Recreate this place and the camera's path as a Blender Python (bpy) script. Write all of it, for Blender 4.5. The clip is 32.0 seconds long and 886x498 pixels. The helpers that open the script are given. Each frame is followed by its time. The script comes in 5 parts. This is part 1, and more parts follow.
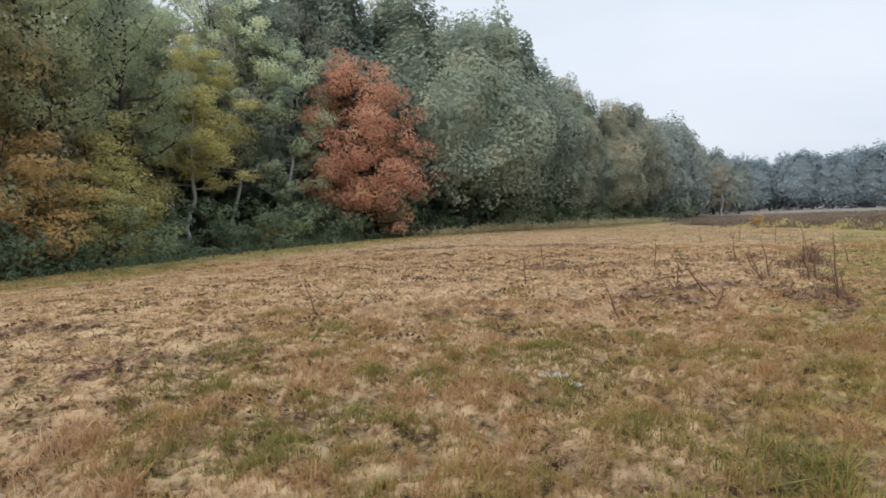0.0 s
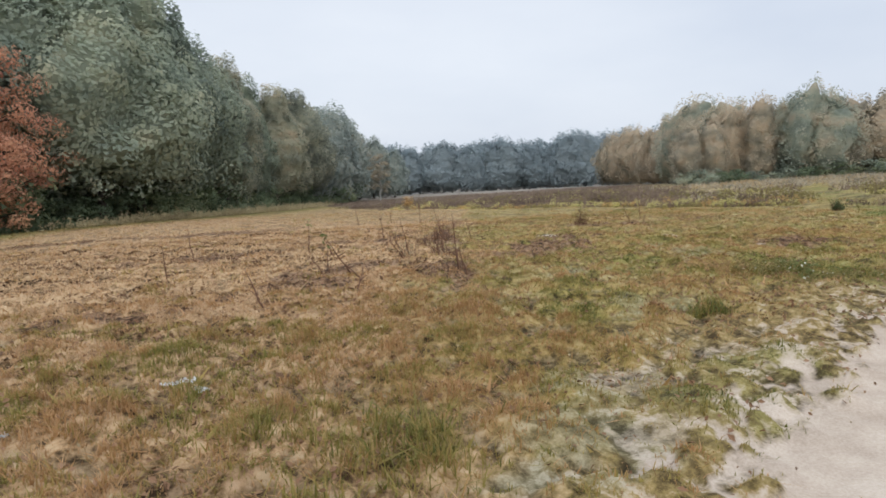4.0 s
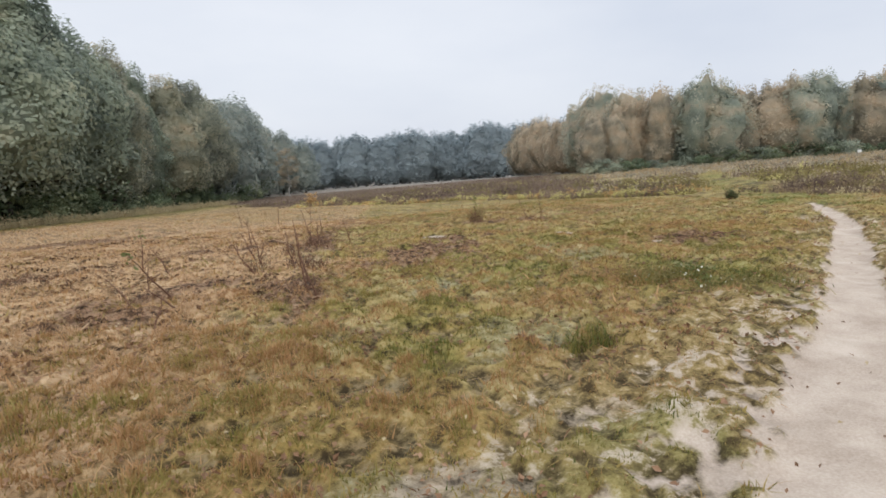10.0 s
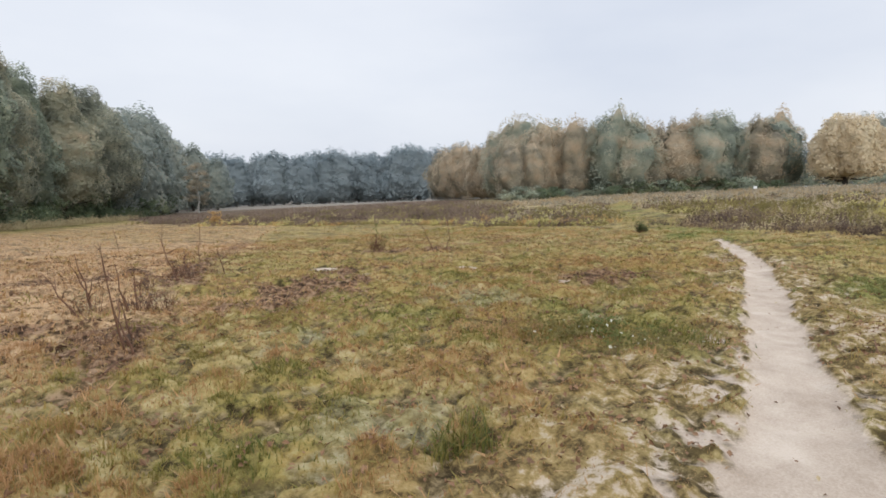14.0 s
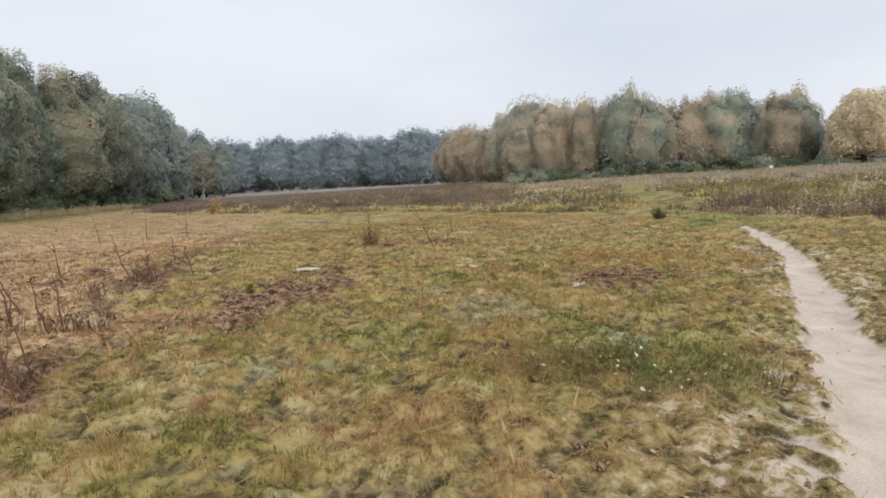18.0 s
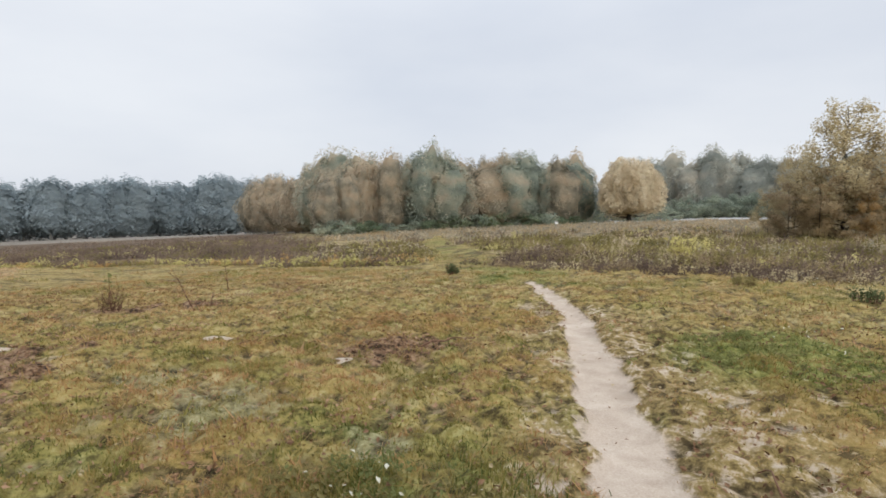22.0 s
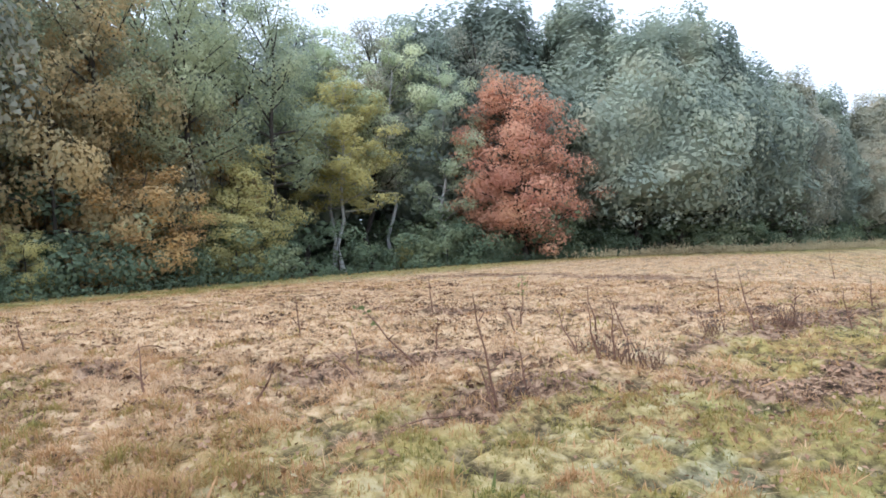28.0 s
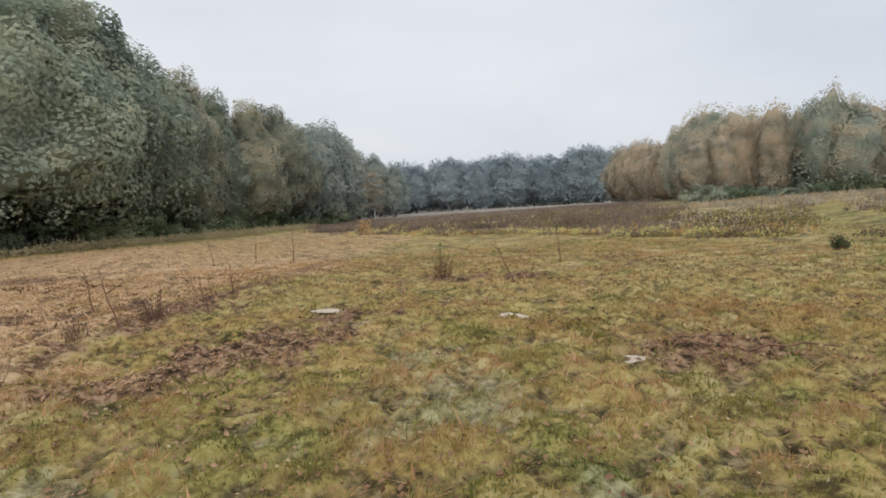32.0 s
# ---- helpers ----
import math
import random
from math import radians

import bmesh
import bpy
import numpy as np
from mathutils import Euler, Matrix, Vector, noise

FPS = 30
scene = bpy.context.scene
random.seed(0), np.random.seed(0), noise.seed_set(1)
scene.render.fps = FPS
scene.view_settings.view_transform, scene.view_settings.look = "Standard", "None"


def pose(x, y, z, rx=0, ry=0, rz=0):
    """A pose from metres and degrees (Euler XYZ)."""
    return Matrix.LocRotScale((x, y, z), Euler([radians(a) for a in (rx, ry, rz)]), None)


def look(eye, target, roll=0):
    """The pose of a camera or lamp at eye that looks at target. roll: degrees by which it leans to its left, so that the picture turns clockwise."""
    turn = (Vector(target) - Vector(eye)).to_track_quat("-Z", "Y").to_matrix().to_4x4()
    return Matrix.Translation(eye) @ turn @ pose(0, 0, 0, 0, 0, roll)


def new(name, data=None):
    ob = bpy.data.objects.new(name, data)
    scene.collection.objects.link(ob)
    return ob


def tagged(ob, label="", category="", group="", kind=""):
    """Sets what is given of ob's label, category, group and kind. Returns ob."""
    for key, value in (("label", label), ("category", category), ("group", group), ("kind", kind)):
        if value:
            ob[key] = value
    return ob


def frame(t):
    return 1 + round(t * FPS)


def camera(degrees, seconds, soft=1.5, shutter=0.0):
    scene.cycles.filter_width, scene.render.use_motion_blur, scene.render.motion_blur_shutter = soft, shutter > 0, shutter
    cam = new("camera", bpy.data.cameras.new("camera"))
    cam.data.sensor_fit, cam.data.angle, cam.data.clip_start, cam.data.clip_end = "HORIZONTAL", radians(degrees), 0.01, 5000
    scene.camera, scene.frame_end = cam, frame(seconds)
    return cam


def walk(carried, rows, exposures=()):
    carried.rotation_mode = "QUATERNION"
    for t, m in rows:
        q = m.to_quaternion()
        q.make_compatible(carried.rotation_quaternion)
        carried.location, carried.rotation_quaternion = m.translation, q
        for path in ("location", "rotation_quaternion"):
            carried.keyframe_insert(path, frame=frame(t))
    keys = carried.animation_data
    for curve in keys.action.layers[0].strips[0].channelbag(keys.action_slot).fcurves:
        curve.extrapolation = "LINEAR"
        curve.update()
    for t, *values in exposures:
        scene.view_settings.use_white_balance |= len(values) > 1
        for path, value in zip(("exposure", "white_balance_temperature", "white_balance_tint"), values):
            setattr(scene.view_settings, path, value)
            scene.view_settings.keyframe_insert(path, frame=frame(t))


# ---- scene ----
cam = camera(72.1, 32.0, soft=1.7)
PATH = [
    (0, 0.192, -0.044, 1.555, 84.595, 1.194, 0.798),
    (0.5, 0.13, -0.052, 1.538, 85.866, 1.265, 1.296),
    (1, 0.125, -0.056, 1.532, 85.002, 1.459, -0.683),
    (1.5, 0.168, -0.029, 1.532, 84.818, 1.011, -5.553),
    (2, 0.251, -0.027, 1.533, 84.294, 0.457, -11.159),
    (2.5, 0.348, -0.033, 1.537, 83.297, 0.854, -12.564),
    (3, 0.492, -0.046, 1.535, 82.533, 0.52, -17.383),
    (3.5, 0.587, 0.002, 1.517, 80.97, 0.707, -23.932),
    (4, 0.615, 0.155, 1.53, 82.675, 1.037, -29.471),
    (4.5, 0.602, 0.236, 1.511, 82.36, 0.424, -30.615),
    (6.5, 1.248, 0.398, 1.555, 81.311, 1.517, -37.345),
    (7, 1.391, 0.55, 1.558, 82.602, 2.218, -37.404),
    (7.5, 1.539, 0.621, 1.556, 81.997, 1.902, -35.761),
    (8, 1.742, 0.636, 1.563, 82.557, -0.75, -34.421),
    (8.5, 1.905, 0.704, 1.569, 80.637, 0.946, -35.492),
    (9, 1.995, 0.862, 1.588, 82.878, 0.941, -37.926),
    (9.5, 2.067, 0.97, 1.568, 81.79, 1.491, -38.782),
    (10, 2.193, 1.041, 1.553, 81.809, 2.036, -37.294),
    (10.5, 2.398, 1.085, 1.583, 82.955, 0.602, -34.761),
    (11, 2.549, 1.139, 1.574, 81.142, 1.487, -34.83),
    (11.5, 2.654, 1.329, 1.598, 82.235, 1.057, -37.872),
    (12, 2.741, 1.466, 1.591, 83.282, 1.133, -37.809),
    (12.5, 2.892, 1.548, 1.594, 82.21, 1.763, -39.061),
    (13, 3.117, 1.603, 1.617, 84.46, 0.624, -36.606),
    (13.5, 3.314, 1.631, 1.585, 82.765, 0.891, -37.984),
    (14, 3.491, 1.771, 1.601, 83.741, -0.069, -44.502),
    (14.5, 3.628, 1.922, 1.596, 83.846, -0.286, -44.522),
    (15, 3.757, 1.956, 1.61, 82.737, 0.751, -42.048),
    (15.5, 4.008, 1.976, 1.587, 83.585, -1.618, -39.264),
    (17.5, 4.466, 2.573, 1.67, 83.566, 0.464, -41.206),
    (18, 4.622, 2.61, 1.667, 82.16, 0.669, -43.747),
    (18.5, 4.826, 2.777, 1.695, 83.481, 0.956, -50.201),
    (19, 5.036, 2.905, 1.679, 82.495, 1.853, -55.332),
    (19.5, 5.25, 2.898, 1.699, 83.675, -0.296, -55.526),
    (20, 5.429, 2.845, 1.683, 82.96, -0.639, -58.712),
    (20.5, 5.638, 2.93, 1.693, 84.939, 0.059, -63.008),
    (21, 5.787, 3.038, 1.682, 85.918, 0.8, -63.816),
    (21.5, 5.907, 3.015, 1.691, 85.292, 0.745, -62.839),
    (22, 6.09, 2.948, 1.695, 86.961, -0.611, -61.205),
    (22.5, 6.265, 2.926, 1.677, 83.075, 0.692, -61.198),
    (23, 6.451, 3.022, 1.688, 86.448, -0.148, -57.522),
    (23.5, 6.615, 3.088, 1.668, 84.382, 0.97, -52.87),
    (24, 6.758, 3.067, 1.69, 85.02, -0.664, -46.315),
    (24.5, 6.904, 3.035, 1.655, 82.785, -0.542, -44.15),
    (25, 7.004, 3.151, 1.666, 83.736, -0.192, -41.123),
    (25.5, 7.028, 3.288, 1.668, 85.553, 0.94, -33.273),
    (26, 7.1, 3.345, 1.665, 86.276, 1.609, -20.165),
    (26.5, 7.181, 3.321, 1.641, 86.304, 0.189, -2.84),
    (28.5, 6.969, 3.365, 1.568, 86.971, 2.509, 25.922),
    (29, 6.974, 3.418, 1.582, 86.874, 1.674, 21.955),
    (29.5, 6.955, 3.418, 1.576, 87.258, 0.211, 14.796),
    (30, 7.043, 3.415, 1.56, 86.898, 0.688, 4.809),
    (30.5, 7.12, 3.416, 1.597, 87.065, -0.164, -3.366),
    (31, 7.257, 3.332, 1.638, 86.537, 0.419, -11.405),
    (31.5, 7.394, 3.3, 1.636, 86.342, -0.152, -18.306),
    (32, 7.582, 3.225, 1.647, 84.27, 1.622, -27.534),
]
EXPOSURES = [(0, 0.19, 6120, 9), (4.5, 0.13, 6170, 10), (7.0, 0.12, 6250, 11), (16.0, 0.17, 6320, 11), (22.0, 0.13, 6400, 10), (26.5, 0.13, 6400, 10), (28.5, 1.0, 5250, 12), (29.0, 0.92, 5250, 12), (29.5, 0.55, 5450, 11), (30.0, -0.13, 5800, 10), (30.5, -0.25, 6000, 10), (31.0, -0.1, 6250, 10), (32.0, 0.06, 6450, 10)]
walk(cam, [(t, pose(*m)) for t, *m in PATH], EXPOSURES)

# ---- light ----
world = bpy.data.worlds.new("overcast_sky")
scene.world = world
world.use_nodes = True
wn, wl = world.node_tree.nodes, world.node_tree.links
wn.clear()
SUN_EL, SUN_AZ = 27.0, 212.0
sky = wn.new("ShaderNodeTexSky")
sky.sky_type = "NISHITA"
sky.sun_disc = False
sky.sun_elevation, sky.sun_rotation = radians(SUN_EL), radians(SUN_AZ)
sky.air_density, sky.dust_density, sky.ozone_density = 1.0, 4.0, 1.0
bg_sky = wn.new("ShaderNodeBackground")
bg_sky.inputs["Strength"].default_value = 0.08
wl.new(sky.outputs[0], bg_sky.inputs["Color"])
wcoord = wn.new("ShaderNodeTexCoord")
wmap = wn.new("ShaderNodeMapping")
wmap.inputs["Scale"].default_value = (1.0, 1.0, 3.0)
wl.new(wcoord.outputs["Generated"], wmap.inputs["Vector"])
wnoise = wn.new("ShaderNodeTexNoise")
wnoise.inputs["Scale"].default_value = 1.6
wnoise.inputs["Detail"].default_value = 5.0
wl.new(wmap.outputs[0], wnoise.inputs["Vector"])
wramp = wn.new("ShaderNodeValToRGB")
wramp.color_ramp.elements[0].position, wramp.color_ramp.elements[0].color = 0.3, (0.67, 0.71, 0.78, 1)
wramp.color_ramp.elements[1].position, wramp.color_ramp.elements[1].color = 0.72, (0.83, 0.85, 0.88, 1)
wl.new(wnoise.outputs["Fac"], wramp.inputs["Fac"])
bg_cloud = wn.new("ShaderNodeBackground")
bg_cloud.inputs["Strength"].default_value = 1.0
wsep = wn.new("ShaderNodeSeparateXYZ")
wl.new(wcoord.outputs["Generated"], wsep.inputs[0])
wrise = wn.new("ShaderNodeMapRange")
wrise.interpolation_type = "SMOOTHSTEP"
for k, v in (("From Min", 0.25), ("From Max", 1.0), ("To Min", 1.0), ("To Max", 2.4)):
    wrise.inputs[k].default_value = v
wl.new(wsep.outputs["Z"], wrise.inputs["Value"])
wl.new(wrise.outputs[0], bg_cloud.inputs["Strength"])
wl.new(wramp.outputs["Color"], bg_cloud.inputs["Color"])
wmix = wn.new("ShaderNodeMixShader")
wmix.inputs["Fac"].default_value = 0.9
wl.new(bg_sky.outputs[0], wmix.inputs[1])
wl.new(bg_cloud.outputs[0], wmix.inputs[2])
wout = wn.new("ShaderNodeOutputWorld")
wl.new(wmix.outputs[0], wout.inputs["Surface"])

sun = new("sun", bpy.data.lights.new("sun", "SUN"))
sun.data.energy, sun.data.angle, sun.data.color = 1.3, radians(50), (1.0, 0.96, 0.9)
sa, se = radians(SUN_AZ), radians(SUN_EL)
sun.matrix_world = look((math.sin(sa) * math.cos(se) * 200, math.cos(sa) * math.cos(se) * 200, math.sin(se) * 200), (0, 0, 0))

# ---- small numeric helpers ----


def vnoise(x, y, cell, seed):
    """Smooth value noise, 0 to 1, with one lattice point every cell metres."""
    u, v = np.asarray(x, float) / cell, np.asarray(y, float) / cell
    iu, iv = np.floor(u).astype(np.int64), np.floor(v).astype(np.int64)
    fu, fv = u - iu, v - iv
    fu, fv = fu * fu * (3 - 2 * fu), fv * fv * (3 - 2 * fv)

    def lattice(a, b):
        n = (a * 374761393 + b * 668265263 + seed * 2246822519) & 0xFFFFFFFF
        n = ((n ^ (n >> 13)) * 1274126177) & 0xFFFFFFFF
        return ((n ^ (n >> 16)) & 0xFFFF) / 65535.0

    top = lattice(iu, iv) * (1 - fu) + lattice(iu + 1, iv) * fu
    bottom = lattice(iu, iv + 1) * (1 - fu) + lattice(iu + 1, iv + 1) * fu
    return top * (1 - fv) + bottom * fv


def fbm(x, y, cell, seed, octaves=3):
    total, amount = 0.0, 0.0
    for k in range(octaves):
        total = total + vnoise(x, y, cell / 2**k, seed + 17 * k) * 0.5**k
        amount += 0.5**k
    return total / amount


def domes(x, y, cell, seed, low=0.35, high=0.75):
    """Scattered round humps about one to a cell: how high each point stands on its hump, 0 to 1, and a number of the hump's own."""
    u, v = np.asarray(x, float) / cell, np.asarray(y, float) / cell
    iu, iv = np.floor(u).astype(np.int64), np.floor(v).astype(np.int64)
    top, own = np.zeros(u.shape), np.zeros(u.shape)

    def dice(a, b, k):
        n = (a * 374761393 + b * 668265263 + (seed + k) * 2246822519) & 0xFFFFFFFF
        n = ((n ^ (n >> 13)) * 1274126177) & 0xFFFFFFFF
        return ((n ^ (n >> 16)) & 0xFFFF) / 65535.0

    for du in (-1, 0, 1):
        for dv in (-1, 0, 1):
            a, b = iu + du, iv + dv
            r = low + (high - low) * dice(a, b, 3)
            h = 1 - ((u - a - dice(a, b, 1)) ** 2 + (v - b - dice(a, b, 2)) ** 2) / (r * r)
            own = np.where(h > top, dice(a, b, 4), own)
            top = np.maximum(top, h)
    return top, own


def tussocks(x, y):
    """Grass tussocks, small ones between larger ones."""
    a, p = domes(x, y, 0.17, 5)
    b, q = domes(x, y, 0.42, 6, 0.3, 0.6)
    c, r = domes(x, y, 0.95, 7, 0.15, 0.45)
    top, own = np.maximum(a * 0.5, b * 0.8), np.where(b * 0.8 > a * 0.5, q, p)
    return np.maximum(top, c), np.where(c > top, r, own)


def soft(v, w=2.5):
    return w * np.logaddexp(0, np.asarray(v, float) / w)


def step(a, b, v):
    s = np.clip((np.asarray(v, float) - a) / (b - a), 0, 1)
    return s * s * (3 - 2 * s)


def to_line(x, y, line):
    """Distance to a polyline, the share along it, and the side (above 0: to the left of its direction)."""
    x, y = np.asarray(x, float), np.asarray(y, float)
    best, along, side = np.full(x.shape, 1e9), np.zeros(x.shape), np.zeros(x.shape)
    for k in range(len(line) - 1):
        (ax, ay), (bx, by) = line[k][:2], line[k + 1][:2]
        dx, dy = bx - ax, by - ay
        s = np.clip(((x - ax) * dx + (y - ay) * dy) / (dx * dx + dy * dy), 0, 1)
        d = np.hypot(x - ax - s * dx, y - ay - s * dy)
        near = d < best
        best = np.where(near, d, best)
        along = np.where(near, k + s, along)
        side = np.where(near, np.sign(dx * (y - ay) - dy * (x - ax)), side)
    return best, along, side


# ---- the plan ----
PATH_LINE = [(-6.0, -3.6, 0.9), (0.5, -0.4, 0.9), (3.2, 1.0, 0.75), (5.3, 1.95, 0.6), (7.4, 2.65, 0.42), (9.4, 3.42, 0.31),
             (10.9, 3.95, 0.31), (12.0, 4.37, 0.31), (13.5, 4.92, 0.3), (15.4, 5.6, 0.27), (17.2, 6.35, 0.24), (19.8, 7.75, 0.2), (21.7, 8.85, 0.13)]
RIDGE = [(1.0, -4.0), (2.0, 1.5), (2.9, 3.4), (3.6, 5.0), (4.3, 6.4), (4.9, 7.2), (5.5, 8.6), (7.6, 12.8), (10.3, 16.9), (15.0, 24.0)]
FOREST_EDGE = [(-40.0, -4.0), (-26.0, 6.0), (-17.0, 15.0), (-14.5, 24.0), (-12.0, 33.0), (-7.0, 43.5), (0.0, 51.5), (10.0, 62.0), (24.0, 83.0), (46.0, 117.0), (56.0, 140.0)]
WEED_EDGE = [(22.0, -30.0), (24.0, -6.0), (25.0, 1.0), (25.6, 5.5), (25.4, 9.0), (24.9, 11.4), (27.5, 15.5), (25.0, 17.5), (26.5, 24.0), (27.5, 33.0), (26.5, 42.0), (24.0, 52.0), (22.0, 62.0), (26.0, 75.0)]
LANE = [(21.7, 8.85), (25.5, 11.2), (31.0, 15.5), (42.0, 23.0), (60.0, 33.0)]
MULCH = [(12.5, 6.9, 0.95, 0.62, -55), (8.7, 10.1, 1.55, 0.6, 33), (7.5, 12.4, 0.9, 0.35, 55), (5.3, 8.3, 0.7, 0.35, 65), (13.2, 13.9, 0.7, 0.5, 0),
         (-1.0, 25.0, 2.8, 0.9, 3), (4.2, 24.0, 2.5, 0.8, -5), (-5.3, 8.1, 0.9, 0.4, 5), (-2.8, 5.9, 0.8, 0.3, 25), (0.5, 7.9, 0.8, 0.3, -10), (2.6, 8.5, 1.0, 0.35, 10),
         (3.6, 9.3, 1.3, 0.4, 20), (6.9, 14.6, 1.2, 0.5, 10), (3.0, 13.5, 1.6, 0.4, 8), (14.6, 13.4, 0.7, 0.4, 20), (17.2, 13.1, 0.5, 0.3, 0)]


LICHEN = [(9.5, 7.1, 0.9, 0.6), (10.1, 7.6, 0.5, 0.35), (9.7, 5.5, 0.4, 0.3), (6.9, 7.2, 0.6, 0.4), (5.8, 4.9, 0.7, 0.5), (3.0, 2.8, 0.8, 0.5), (4.1, 5.6, 0.6, 0.4), (3.3, 3.4, 0.5, 0.35), (10.2, 8.6, 0.5, 0.3)]
MAT_LINE = [(-1.2, 1.8), (0.9, 3.0), (2.3, 4.4), (3.3, 6.0)]
BARE_SPOTS = [(3.7, 3.3, 0.35, 0.22), (4.0, 3.0, 0.40, 0.26), (3.3, 2.5, 0.32, 0.2), (5.0, 3.4, 0.40, 0.26),
              (16.3, 6.6, 0.5, 0.28), (14.1, 5.95, 0.4, 0.22), (13.4, 5.45, 0.4, 0.3), (17.0, 7.15, 0.45, 0.22), (13.1, 5.15, 0.3, 0.25), (11.0, 3.05, 0.3, 0.13), (11.7, 2.8, 0.3, 0.13), (12.3, 3.2, 0.25, 0.12), (12.7, 2.5, 0.35, 0.15), (13.5, 2.7, 0.3, 0.13), (13.0, 3.3, 0.2, 0.1), (10.7, 2.6, 0.25, 0.12),
              (10.3, 10.6, 0.4, 0.16), (22.7, 31.5, 0.8, 0.3), (25.3, 22.7, 0.8, 0.3)]


def spots_of(x, y, spots, seed):
    """Uneven round spots, 0 to 1."""
    out, ragged = np.zeros(np.shape(x)), (fbm(x, y, 0.35, seed, 4) - 0.5) * 2.4
    for cx, cy, ra, rb in spots:
        out = np.maximum(out, step(1.25, 0.4, np.sqrt(((x - cx) / ra) ** 2 + ((y - cy) / rb) ** 2) + ragged))
    return out


def ground_z(x, y):
    x, y = np.asarray(x, float), np.asarray(y, float)
    north = 300 - soft(300 - soft(y - 9), 25)
    west = 120 - soft(120 - soft(-x - 1), 20)
    east = 90 - soft(90 - soft(x - 22), 12)
    return -0.045 * north - 0.045 * west + 0.022 * east


def zones(x, y):
    """What covers the ground: shares of sand, dry mown grass, litter, fresh green and tall weeds."""
    d, along, hand = to_line(x, y, PATH_LINE)
    south = step(0.2, -0.2, hand) * step(8.0, 9.6, x) * step(17.5, 14.0, x)
    half = np.interp(along, np.arange(len(PATH_LINE)), [p[2] for p in PATH_LINE])
    rough = fbm(x, y, 0.5, 3) - 0.5
    hump, own = tussocks(x, y)
    sand = step(0.1 + 0.25 * step(6.5, 3.5, x), -0.1 - 0.25 * step(6.5, 3.5, x), d - half + rough * (0.2 + 0.6 * step(6.5, 3.5, x)) + (hump - 0.3) * (0.1 + 0.25 * step(6.5, 3.5, x)))
    small, _ = domes(x + (fbm(x, y, 0.2, 16) - 0.5) * 0.16, y + (fbm(x, y, 0.2, 18) - 0.5) * 0.16, 0.19, 15, 0.35, 0.85)
    near_path = step(1.5 + 2.0 * south, -0.1, d - half) * (0.45 + 0.9 * fbm(x, y, 1.1, 12)) * (1 - 0.1 * south)
    beside = step(0.25, 0.5, near_path * 0.56 - small * 0.5) * step(24, 15, x)
    worn = step(0.9 + 1.7 * step(10.5, 7.0, x) + 1.9 * south, 0.0, d - half + (fbm(x, y, 0.9, 14) - 0.5) * 1.4) * step(24, 16, x)
    beside = beside * np.maximum(0.4 + 0.6 * step(13.0, 10.0, x), 0.8 * south) * (1 - 0.35 * south)
    bare = np.maximum(np.maximum(sand, beside * 0.78), 0.52 * spots_of(x, y, BARE_SPOTS, 34))
    lichen = spots_of(x, y, LICHEN, 36)
    rd, _, rs = to_line(x, y, RIDGE)
    left = step(-1.3, 1.8, rd * rs + (fbm(x, y, 2.4, 21) - 0.5) * 3.2)
    fd, _, fs = to_line(x, y, FOREST_EDGE)
    wd, _, ws = to_line(x, y, WEED_EDGE)
    ld, _, _ = to_line(x, y, LANE)
    margin = step(11.0, 4.0, fd * -fs + (fbm(x, y, 5, 31) - 0.5) * 5)
    dry = left * (1 - 0.75 * margin) * (1 - 0.45 * step(16, 30, y) * step(4, 14, x))
    mulch = np.zeros(np.shape(x))
    for cx, cy, ra, rb, turn in MULCH:
        c, s = math.cos(radians(turn)), math.sin(radians(turn))
        u, v = ((x - cx) * c + (y - cy) * s) / ra, ((y - cy) * c - (x - cx) * s) / rb
        mulch = np.maximum(mulch, step(1.45, 0.3, np.sqrt(u * u + v * v) + (fbm(x, y, 0.45, 41, 4) - 0.5) * 3.2))
    ridge = step(0.55, 0.05, rd + (fbm(x, y, 1.2, 45) - 0.5) * 0.9) * step(5.5, 8.0, y) * step(25, 20, y)
    crumbs = 0.45 * left * step(0.6, 0.72, fbm(x, y, 0.55, 47)) * step(0.4, 0.6, fbm(x, y, 3.0, 48))
    mulch = np.maximum(np.maximum(mulch, crumbs), ridge * 0.75) * (1 - bare)
    green = 0.4 * step(0.56, 0.7, fbm(x, y, 1.0, 51)) + 0.7 * step(1.3, 0.4, np.hypot((x - 14.6) / 2.2, (y - 3.1) / 1.5)) + 0.35 * margin
    green = np.clip(green + 0.35 * step(2.2, 0.8, ld) + 0.3 * step(1.2, 0.4, np.hypot(x - 9.3, y - 5.2)), 0, 1) * (1 - 0.7 * left * (1 - margin))
    rust = step(0.49, 0.6, (0.6 * fbm(x, y, 0.8, 55, 3) + 0.4 * fbm(x, y, 2.4, 59))) * (1 - 0.6 * green)
    mat = step(1.15, 0.35, to_line(x, y, MAT_LINE)[0] + (fbm(x, y, 0.9, 58) - 0.5) * 1.6)
    rust = np.maximum(np.maximum(rust, mat), 0.85 * south * step(4.0, 2.5, d))
    tan = np.maximum(step(0.49, 0.62, 0.6 * fbm(x, y, 1.0, 56, 3) + 0.4 * fbm(x, y, 3.2, 60)), 0.8 * step(11, 16, x + (fbm(x, y, 4, 57) - 0.5) * 6) * step(7.0, 9.5, y)) * (1 - 0.7 * green)
    far = np.maximum(step(128, 142, np.hypot(x, y) + (fbm(x, y, 9, 66) - 0.5) * 14), 0)
    bank = step(103, 106, x) * step(125, 118, x) * step(26, 22, y)
